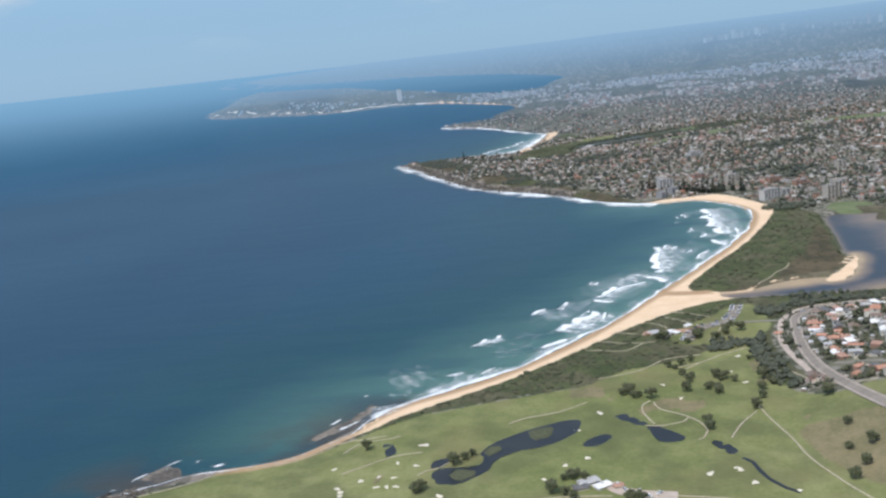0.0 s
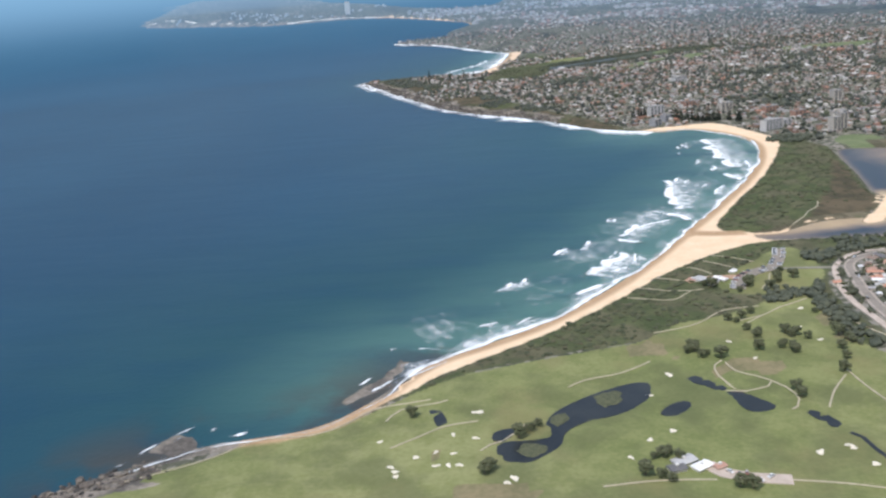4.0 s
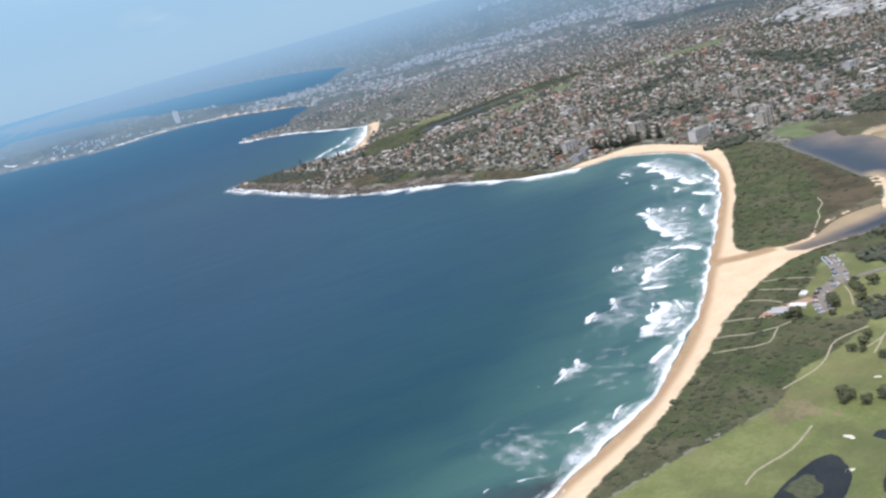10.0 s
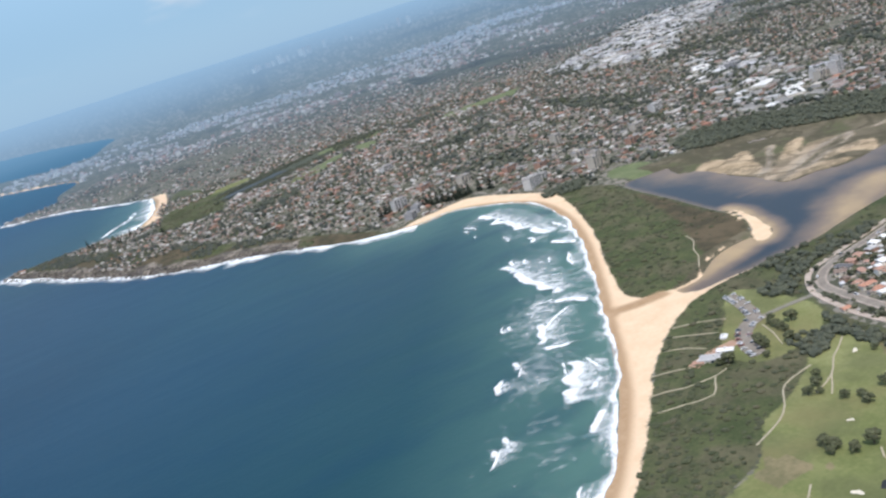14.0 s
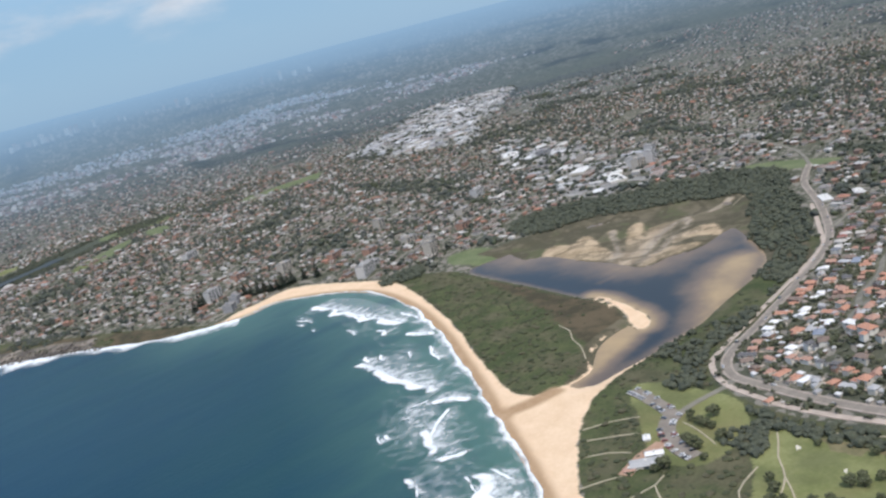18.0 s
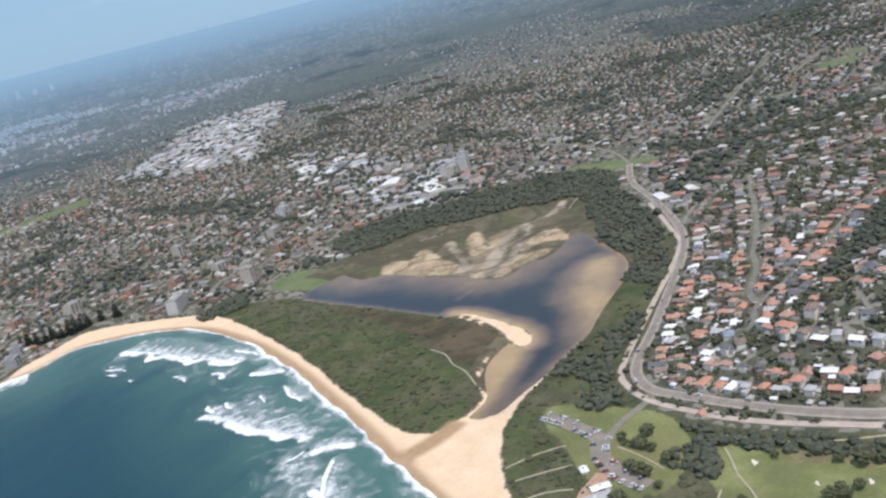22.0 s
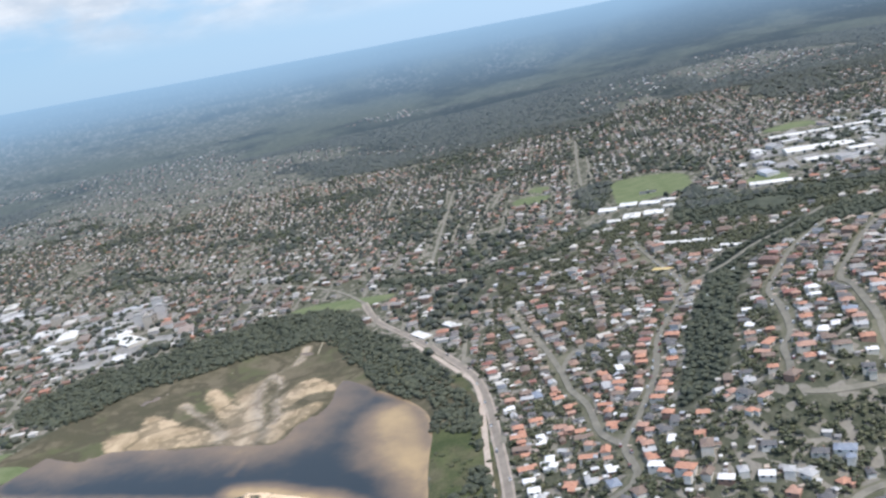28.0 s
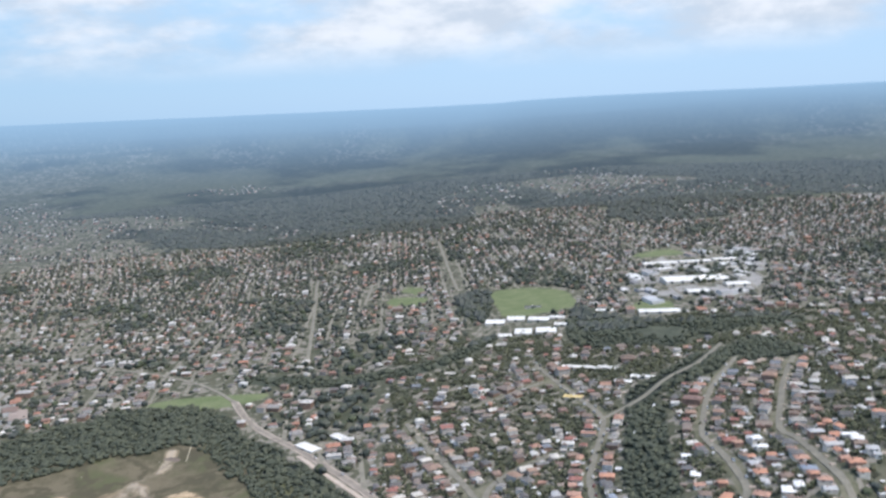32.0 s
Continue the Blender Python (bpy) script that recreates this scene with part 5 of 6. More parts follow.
scatter("coastal_scrub", TREES, bx_, by_, RNG.uniform(1.6, 5.0, len(bx_)) * (0.6 + 0.9 * rugged(bx_, by_, 26, 78)) * np.where(by_ > 330, 1.15, 1.0), RNG.uniform(0, 6.3, len(bx_)), [BUSH], "low olive green coastal scrub on sandy ground", "scrub", tall=RNG.uniform(0.2, 0.42, len(bx_)))

# warehouses and shops with pale roofs
wx, wy = [], []
for s in WORKS:
    a, b = s.min(0), s.max(0)
    x, y = np.meshgrid(np.arange(a[0], b[0], 27 if len(wx) == 0 else 20), np.arange(a[1], b[1], 23 if len(wx) == 0 else 17))
    x, y = x.ravel() + RNG.uniform(-7, 7, x.size), y.ravel() + RNG.uniform(-7, 7, x.size)
    ragged_ = inside(x, y, s) + 70 * (rugged(x, y, 90, 207) - 0.62) if len(wx) == 0 else inside(x, y, s)
    ok = (ragged_ > 4) & (RNG.random(x.size) < ((1.05 - 1.1 * np.clip(rugged(x, y, 70, 208) - 0.45, 0, 1)) if len(wx) == 0 else (0.85, 0.72, 0.4)[len(wx)])) & (level(np.maximum(WOODS_D, GULLY_D), x, y) < -4)
    wx.append(x[ok]), wy.append(y[ok])
wx, wy = np.concatenate(wx), np.concatenate(wy)
halls = np.array([(-650, 706, 70), (-612, 750, 30), (-578, 685, 30), (-806, 735, 40), (-812, 789, 30), (-492, 615, 34), (-263, -140, 40), (-300, -178, 28), (-323, -300, 36)])
keep = np.min(np.hypot(wx[:, None] - halls[None, :, 0], wy[:, None] - halls[None, :, 1]) - halls[None, :, 2], 1) > 0
wx, wy = wx[keep], wy[keep]
SHEDS = [house_whole(*s) for s in ((26, 18, 5, 1.0, 0), (20, 16, 6, 0.4, 0), (30, 14, 4.5, 1.0, 0), (38, 20, 5, 0.8, 0), (16, 12, 4, 0.8, 0))]
town_ = (wy > -780) & (wy < 0)
for some, walls_, roofs_ in ((~town_, PALE_WALLS, WORKS_ROOFS), (town_ & (RNG.random(len(wx)) < 0.45), PALE_WALLS, WORKS_ROOFS), (town_ & (RNG.random(len(wx)) < 0.55), WALLS, ROOFS)):
    scatter("works_buildings", SHEDS, wx[some], wy[some], RNG.uniform(0.32, 0.95, some.sum()) * np.where(wy[some] < -780, RNG.uniform(0.8, 1.45, some.sum()), 1.0), RNG.choice([0.3, 0.3, 0.3 + math.pi / 2], some.sum()) + np.where(wy[some] > 0, -0.06, 0.1), [walls_, roofs_], "shops and warehouses with pale and brown roofs, packed together", "warehouses")

many = np.where(wy < -780, np.where(rugged(wx, wy, 60, 209) > 0.5, 4, 1), 4)
px_, py_ = np.repeat(wx, many) + RNG.normal(0, 14, many.sum()), np.repeat(wy, many) + RNG.normal(0, 14, many.sum())
scatter("works_trees", TREES, px_, py_, RNG.uniform(4, 10, len(px_)), RNG.uniform(0, 6.3, len(px_)), [LEAVES], "dark street trees between warehouses and shops", "trees")

# golf ponds, the island and bunkers
for k, s in enumerate(PONDS):
    bm = bmesh.new()
    rim = [bm.verts.new((x, y, 2.3)) for x, y in s]
    low = [bm.verts.new((x, y, 1.2)) for x, y in s]
    bm.faces.new(rim)
    for i in range(len(s)):
        bm.faces.new((rim[i], low[i], low[i - 1], rim[i - 1]))
    bmesh.ops.recalc_face_normals(bm, faces=bm.faces)
    tagged(part("pond_%d" % (k + 1), bm, POND), "still dark pond in the golf course grass", "pond", kind="structure")
ISLE = material("island_grass", plain((0.055, 0.064, 0.036), (0.105, 0.108, 0.06), 0.4, 0.95))
for k, pts in enumerate(([(465, 594), (457, 586), (447, 587), (449, 601), (459, 607)], [(508, 661), (514, 655), (509, 647), (499, 648), (496, 656), (502, 662)], [(489, 628), (494, 622), (490, 614), (483, 612), (482, 620)])):
    isle = spline(pts, 2.5)
    mid = isle.mean(0)
    wave = 1 + 0.16 * np.sin(np.arange(len(isle)) * 1.7 + k) * np.cos(np.arange(len(isle)) * 0.6)
    bm = bmesh.new()
    rings = [[bm.verts.new((*(mid + (q - mid) * f * w_), z)) for q, w_ in zip(isle, wave)] for f, z in ((1.0, 1.9), (0.9, 2.6), (0.5, 2.95))]
    for a, b in zip(rings[:-1], rings[1:]):
        for i in range(len(isle)):
            bm.faces.new((a[i - 1], a[i], b[i], b[i - 1]))
    bm.faces.new(rings[-1])
    tagged(part("pond_island_%d" % (k + 1), bm, ISLE), "rough brown-green grassy island in the pond", "island", kind="structure")

BUNKERS = [(414, 568, 4), (431, 594, 3), (425, 642, 3.5), (439, 651, 3), (365, 520, 2.6), (355, 549, 2.6), (312, 500, 2.6), (300, 465, 3.5), (305, 524, 3), (353, 671, 4), (336, 665, 3), (335, 668, 3), (330, 685, 3.5), (308, 697, 2.5), (452, 669, 2.5), (593, 639, 2.6), (570, 660, 3.2), (559, 655, 2.4), (549, 657, 2.4), (558, 670, 3), (551, 670, 3), (545, 670, 3), (550, 635, 2.8), (537, 640, 3), (536, 608, 4.6), (583, 670, 3), (580, 675, 3), (579, 680, 3), (515, 686, 4), (519, 690, 3)]
for k, (x, y, r) in enumerate(BUNKERS):
    r *= 0.74
    q = np.random.default_rng(100 + k)
    n, wob = 18, q.uniform(0.7, 1.25, 5)
    ang = np.arange(n) * math.tau / n
    rad = r * (0.75 + 0.18 * np.sin(2 * ang + wob[0] * 6) + 0.16 * np.sin(3 * ang + wob[1] * 9) + 0.06 * np.sin(5 * ang + wob[2] * 7))
    stretch, tilt = 1.25, q.uniform(0, 3.1)
    bm = bmesh.new()
    base = float(top(x, y))
    rings = []
    for f, dz in ((1.0, 0.1), (0.97, 0.42), (0.8, 0.3), (0.4, 0.22)):
        px, py = rad * f * np.cos(ang) * stretch, rad * f * np.sin(ang) / stretch
        wx_, wy_ = x + px * math.cos(tilt) - py * math.sin(tilt), y + px * math.sin(tilt) + py * math.cos(tilt)
        rings.append([bm.verts.new((a, b, max(float(c), base) + dz)) for a, b, c in zip(wx_, wy_, top(wx_, wy_))])
    for a, b in zip(rings[:-1], rings[1:]):
        for i in range(n):
            bm.faces.new((a[i - 1], a[i], b[i], b[i - 1]))
    bm.faces.new(rings[-1])
    tagged(part("golf_bunker", bm, BUNKER), "pale sand bunker cut into the golf grass", "bunker", "golf bunkers")

# surf: breakers in the bay, swash on the sand, white water along the rocks


def foam_sheet(name, rows, body, z, label, category, kind="", group="", seed=0, stretch=1.0):
    """Foam as a sheet of rows of points, each with its own body."""
    rows, body = np.asarray(rows, float), np.asarray(body, float)
    n, m = body.shape
    bx, by, bz, _ = bowed(rows[..., 0], rows[..., 1], z)
    run = (1.0 if stretch == 1.0 else 0.8) * np.cumsum(np.r_[0, np.linalg.norm(np.diff(rows[:, 0], axis=0), axis=1)])[:, None] + 0 * body
    wash = np.linalg.norm(rows - rows[:, :1], axis=2) * stretch
    a = (np.arange(n - 1)[:, None] * m + np.arange(m - 1)[None, :]).ravel()
    me = mesh_of(name, np.stack([bx, by, bz], 2).reshape(-1, 3), np.stack([a, a + 1, a + m + 1, a + m], 1), [FOAM], None, True, {"body": body, "run": run, "wash": wash, "kind": np.full(body.shape, 7.3 * seed)})
    return tagged(new(name, me), label, category, group, kind)


BREAKERS = [(224, -205, 228, -42, 40), (247, 4, 234, 55, 26), (284, 0, 271, 6, 10), (333, 38, 322, 46, 9), (320, 30, 330, 148, 36), (367, 158, 341, 163, 11), (350, 168, 326, 200, 32), (379, 207, 402, 245, 28), (384, 267, 408, 251, 22), (403, 303, 446, 352, 40), (331, 62, 320, 80, 9), (320, 97, 297, 117, 11), (252, 12, 240, 38, 14), (389, 222, 347, 196, 15), (412, 248, 395, 256, 15), (449, 304, 434, 301, 10), (433, 335, 416, 300, 9), (431, 348, 407, 334, 22), (396, 298, 398, 328, 12), (464, 402, 434, 381, 22), (512, 464, 494, 446, 10), (536, 470, 526, 466, 10), (556, 502, 518, 493, 22)]
q = np.random.default_rng(21)
surf_line = spline(BEACH_LINE[6:17], 6.0, False)
for _ in range(30):
    i = int(q.integers(3, len(surf_line) - 4))
    d = surf_line[i + 2] - surf_line[i - 2]
    d /= np.linalg.norm(d)
    c = surf_line[i] + np.array([-d[1], d[0]]) * q.uniform(22, 105)
    half = d * q.uniform(5, 16)
    BREAKERS.append((*(c - half), *(c + half), q.uniform(8, 22)))
BREAKERS += [(588, 499, 582, 493, 9), (606, 501, 595, 493, 9), (586, 496, 560, 505, 9), (532, 497, 503, 472, 11), (620, 558, 609, 541, 9), (610, 569, 590, 543, 14), (742, 640, 730, 622, 8), (728, 618, 712, 603, 8), (727, 626, 716, 612, 5), (752, 652, 742, 644, 8), (704, 616, 696, 606, 13), (690, 622, 676, 612, 16), (655, -1390, 600, -1520, 36), (600, -1500, 560, -1640, 34), (205, -60, 216, -10, 16), (262, 60, 284, 105, 14), (230, -120, 236, -80, 16)]
TRAILS = []
for k, (x1, y1, x2, y2, wide) in enumerate(BREAKERS):
    q = np.random.default_rng(300 + k)
    a, b = np.array((x1, y1), float), np.array((x2, y2), float)
    length = np.linalg.norm(b - a)
    wide *= 0.55
    n, m = max(10, int(length / 2)), max(8, int(wide / 1.2))
    t, s = np.meshgrid(np.linspace(-0.12, 1.12, n), np.linspace(-0.6, 0.5, m), indexing="ij")
    side = np.array([-(b - a)[1], (b - a)[0]]) / length
    side = side if side @ (0.85, 0.5) > 0 else -side
    wavy = rugged(t * length, 0 * t + 40.0 * k, 16, 300 + k)
    bend = (q.uniform(-0.3, 0.3) * (1 - (2 * t - 1) ** 2) + 0.9 * (wavy - 0.5)) * wide
    pos = a + t[..., None] * (b - a) + (s * wide + bend)[..., None] * side
    edge = np.clip(np.minimum(t + 0.12, 1.12 - t) * length / 10, 0, 1) * np.clip((0.5 - s) * wide / 2.0, 0, 1) * np.clip((s + 0.6) / 0.6, 0, 1)
    crest = np.exp(-(((s - 0.12) / (0.2 + 0.3 * wavy)) ** 2)) * np.clip(0.2 + 1.3 * wavy, 0, 1)
    body = edge * (0.38 + 0.54 * crest) * np.clip((-1.0 - level(SHORE, pos[..., 0], pos[..., 1])) / 5, 0, 1)
    foam_sheet("breaking_wave", pos, body, 0.25 + 0.6 * crest * edge, "white breaking wave with streaky foam behind it" if wide > 7 else "small white breaking crest on green water", "wave", group="breaking waves", seed=k)
    TRAILS.append((a, b, side, length, wide))


def swash(name, pts, near, out, strength, label, seed, close=5.0):
    line = spline(pts, close, False)
    d = np.gradient(line, axis=0)
    d /= np.linalg.norm(d, axis=1)[:, None]
    side = np.stack([-d[:, 1], d[:, 0]], 1)
    wob = rugged(line[:, 0], line[:, 1], 34, seed)
    s = np.array([0.0, 0.05, 0.12, 0.2, 0.3, 0.42, 0.55, 0.7, 0.85, 1.0])
    front = near + 9.0 * (rugged(line[:, 0] + 50, line[:, 1], 26, seed + 5) - 0.5)
    reach = front[:, None] + (out * (0.3 + 1.3 * wob**1.4))[:, None] * s[None, :]
    pos = line[:, None, :] + reach[..., None] * side[:, None, :]
    body = strength * (1 - s[None, :] ** 1.3) * (0.62 + 0.6 * wob[:, None]) + 0.28 * np.exp(-(((s[None, :] - 0.07) / 0.07) ** 2))
    body[:, 0] = 0.0
    return foam_sheet(name, pos, body, np.maximum(0.33 - 0.1 * s[None, :] + 0 * body, top(pos[..., 0], pos[..., 1]) + 0.45), label, "foam", "stuff", seed=seed, stretch=2.2)


swash("beach_swash", BEACH_LINE[4:], -3.0, 34.0, 0.56, "thin lacy white swash along the sand", 61)
swash("reef_swash", BEACH_LINE[:6], -5.0, 14.0, 0.5, "white water washing over the brown rock shelf", 62)
swash("rock_swash", HEAD_LINE[:-3], -4.0, 54.0, 0.86, "bright white surf breaking along the foot of the cliffs", 63)
swash("point_swash", HEAD_LINE[-5:], -4.0, 40.0, 0.85, "white surf round the rocky point", 64)
swash("curl_swash", CURL_LINE[:3], -8.0, 110.0, 0.72, "white surf along a distant beach", 65)
swash("point_surf", CURL_LINE[2:7], -8.0, 34.0, 0.95, "white surf along a distant low point", 66)
swash("head_surf", FAR_LINE[1:6], -30.0, 60.0, 0.8, "thin white surf line under distant cliffs", 67, 40.0)

# the foam that the breakers leave behind them, drifting towards the sand
line = spline(BEACH_LINE[5:17], 4.0, False)
d = np.gradient(line, axis=0)
d /= np.linalg.norm(d, axis=1)[:, None]
out = np.linspace(4, 134, 44)
pos = line[:, None, :] + out[None, :, None] * np.stack([-d[:, 1], d[:, 0]], 1)[:, None, :]
old = 0.47 * np.sin(np.pi * np.clip((out - 4) / 130, 0, 1) ** 0.7)[None, :] * (0.4 + 0.9 * rugged(pos[..., 0], pos[..., 1], 60, 68))
for a, b, side, length, wide in TRAILS:
    g = pos - a
    t, s = (g @ (b - a)) / length**2, g @ side
    ends = np.clip(np.minimum(t + 0.15, 1.15 - t) * length / 14, 0, 1)
    tail = np.where(s > 0, np.clip(1 - s / (0.4 * wide), 0, 1), np.exp(s / (3.4 * wide)))
    old = np.maximum(old, 0.64 * ends * tail)
old[:, -3:] *= (0.7, 0.35, 0.0)
old[:4] *= np.linspace(0, 0.8, 4)[:, None]
old[-4:] *= np.linspace(0.8, 0, 4)[:, None]
foam_sheet("drifting_foam", pos, old, 0.12 + 0 * old, "thin streaks of old foam on green surf", "foam", "stuff", seed=50)

# houses that stand nearest, one by one
ROOF_KINDS = [("orange-red tiled", (0.4, 0.2, 0.135), (0.5, 0.27, 0.185)), ("faded terracotta", (0.36, 0.21, 0.16), (0.45, 0.28, 0.21)), ("dark grey", (0.1, 0.1, 0.105), (0.16, 0.155, 0.15)), ("pale grey", (0.36, 0.36, 0.36), (0.46, 0.45, 0.44)), ("white metal", (0.68, 0.67, 0.65), (0.8, 0.79, 0.77)), ("weathered brown", (0.17, 0.125, 0.1), (0.25, 0.19, 0.155)), ("blue-grey", (0.2, 0.23, 0.28), (0.28, 0.31, 0.36))]
ROOF_MATS = [material(n.replace(" ", "_").replace("-", "_") + "_roof", plain(a, b, 0.5, 0.8)) for n, a, b in ROOF_KINDS]
WALL_MATS = [material(n, plain(a, b, 0.4, 0.9)) for n, a, b in (("cream_render", (0.55, 0.5, 0.42), (0.66, 0.61, 0.53)), ("white_render", (0.56, 0.53, 0.47), (0.7, 0.67, 0.61)), ("brown_brick", (0.24, 0.15, 0.11), (0.34, 0.22, 0.17)))]


def mesh_part(name, v, f, mat, parent):
    me = bpy.data.meshes.new(name)
    me.from_pydata([tuple(map(float, q)) for q in v], [], [tuple(dict.fromkeys(int(i) for i in q)) for q in f])
    me.materials.append(mat)
    ob = new(name, me)
    ob.parent = parent
    return ob


def house(k, roof_mat, wall_mat):
    w_, d_, h_, rise, hip = HOUSE_SIZES[k]
    wall, wf, roof, rf = house_proto(w_, d_, h_, rise, hip)
    root = new("house")
    mesh_part("wall", wall, wf, wall_mat, root)
    mesh_part("roof", np.concatenate([roof, roof[:4] - (0, 0, 0.2)]), [*rf, (0, 1, 7, 6), (1, 2, 8, 7), (2, 3, 9, 8), (3, 0, 6, 9)], roof_mat, root)
    for sx_, sy_, wid, tilt in ((-0.25, -1, 2.2, 0), (0.25, -1, 1.8, 0), (0.2, 1, 2.4, 0), (1, 0, 1.8, 1)):
        bm = bmesh.new()
        x, y = (sx_ * w_, sy_ * (d_ / 2 + 0.02)) if not tilt else (w_ / 2 + 0.02, 0)
        box(bm, x, y, h_ - 2.0, *((0.1, wid) if tilt else (wid, 0.1)), 1.3)
        part("window", bm, GLASS, root)
    if k in (1, 2, 4):
        wing, gf, cap, cf = house_proto(5.0, 6.5, 2.9, 1.2, 0.9)
        off_ = np.array((w_ * 0.22, -d_ / 2 - 1.6, 0))
        mesh_part("wing_wall", wing + off_, gf, wall_mat, root)
        mesh_part("wing_roof", cap + off_, cf, roof_mat, root)
    if k in (0, 3):
        bm = bmesh.new()
        box(bm, w_ * 0.22, d_ * 0.12, h_ + rise * 0.4, 0.8, 0.8, rise)
        part("chimney", bm, WALL_MATS[2], root)
    return root


HOUSE_PROTOS = {}
for n_, i in enumerate(own):
    q = np.random.default_rng(900 + n_)
    k, r_, w_ = int(q.integers(0, 6)), int(q.choice(7, p=[0.27, 0.17, 0.15, 0.1, 0.13, 0.15, 0.03])), int(q.integers(0, 3))
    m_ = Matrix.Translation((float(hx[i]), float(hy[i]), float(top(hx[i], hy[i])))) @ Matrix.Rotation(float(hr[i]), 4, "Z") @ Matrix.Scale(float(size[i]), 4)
    if (k, r_, w_) in HOUSE_PROTOS:
        ob = copy_thing(HOUSE_PROTOS[k, r_, w_], m_)
        ob.matrix_basis = m_
    else:
        ob = HOUSE_PROTOS[k, r_, w_] = house(k, ROOF_MATS[r_], WALL_MATS[w_])
        ob.matrix_basis = m_
    tall_ = "two-storey" if HOUSE_SIZES[k][2] > 5 else "single-storey"
    tagged(ob, "%s suburban house, %s walls, %s roof" % (tall_, ("cream", "white", "brown brick")[w_], ROOF_KINDS[r_][0]), "house", "houses on the ridge")

# larger buildings
FLAT_ROOF = material("gravel_roof", plain((0.24, 0.235, 0.225), (0.36, 0.35, 0.335), 0.3, 0.95))


def flats(name, x, y, rot, w_, d_, storeys, mat, label, category, group="", grow=1.0, dark=GLASS):
    """A block with a flat parapet roof, a plant room and windows floor by floor."""
    root = new(name)
    h = 2.4 * storeys
    bm = bmesh.new()
    box(bm, 0, 0, -2, w_, d_, h + 2)
    part("wall", bm, mat, root)
    bm = bmesh.new()
    box(bm, 0, 0, h + 0.01, w_ + 0.5, d_ + 0.5, 0.4)
    for a, b, c, e in ((0, d_ / 2, w_ + 0.5, 0.4), (0, -d_ / 2, w_ + 0.5, 0.4), (w_ / 2, 0, 0.4, d_ - 0.5), (-w_ / 2, 0, 0.4, d_ - 0.5)):
        box(bm, a, b, h + 0.41, c, e, 0.6)
    part("roof", bm, FLAT_ROOF, root)
    bm = bmesh.new()
    box(bm, w_ * 0.15, 0, h + 0.42, w_ * 0.3, d_ * 0.4, 2.2)
    part("plant_room", bm, mat, root)
    cols = max(2, int(w_ / 6))
    pane = bpy.data.meshes.new("window")
    bm = bmesh.new()
    box(bm, 0, 0, 0, w_ / cols * 0.62, 0.16, 1.35)
    bm.to_mesh(pane)
    bm.free()
    pane.materials.append(dark)
    for f in range(storeys):
        for c in range(cols):
            for s in (-1, 1):
                ob = new("window", pane)
                ob.parent = root
                ob.location = ((c + 0.5) * w_ / cols - w_ / 2, s * d_ / 2, 2.4 * f + 0.6)
    bx, by, bz, s = (float(q) for q in bowed(x, y, float(top(x, y))))
    root.matrix_basis = Matrix.Translation((bx, by, bz)) @ Matrix.Rotation(rot, 4, "Z") @ Matrix.Scale(s * grow, 4)
    return tagged(root, label, category, group)


def shed(x, y, rot, w_, d_, h, roof_mat, label, category, name="warehouse", group=""):
    """A long low building with a sheet roof, its ridge along its length, and a row of doors."""
    root = new(name)
    h *= 0.55
    wall, wf, roof, rf = house_proto(w_, d_, h, max(0.8, d_ * 0.06), 0.0)
    mesh_part("wall", wall, wf, WALL_MATS[0], root)
    mesh_part("roof", np.concatenate([roof, roof[:4] - (0, 0, 0.3)]), [*rf, (0, 1, 7, 6), (1, 2, 8, 7), (2, 3, 9, 8), (3, 0, 6, 9)], roof_mat, root)
    n = max(1, int(w_ / 14))
    for c in range(n):
        bm = bmesh.new()
        box(bm, (c + 0.5) * w_ / n - w_ / 2, -d_ / 2, 0, 4.0, 0.16, min(3.6, h - 0.5))
        part("door", bm, GLASS, root, "dark roller door")
    for c in range(n):
        bm = bmesh.new()
        box(bm, (c + 0.5) * w_ / n - w_ / 2, 0, h + max(0.8, d_ * 0.06) - 0.1, 1.4, 1.4, 0.9)
        part("roof_vent", bm, WHITE_ROOF, root)
    root.matrix_basis = Matrix.Translation((x, y, float(top(x, y)))) @ Matrix.Rotation(rot, 4, "Z")
    return tagged(root, label, category, group)


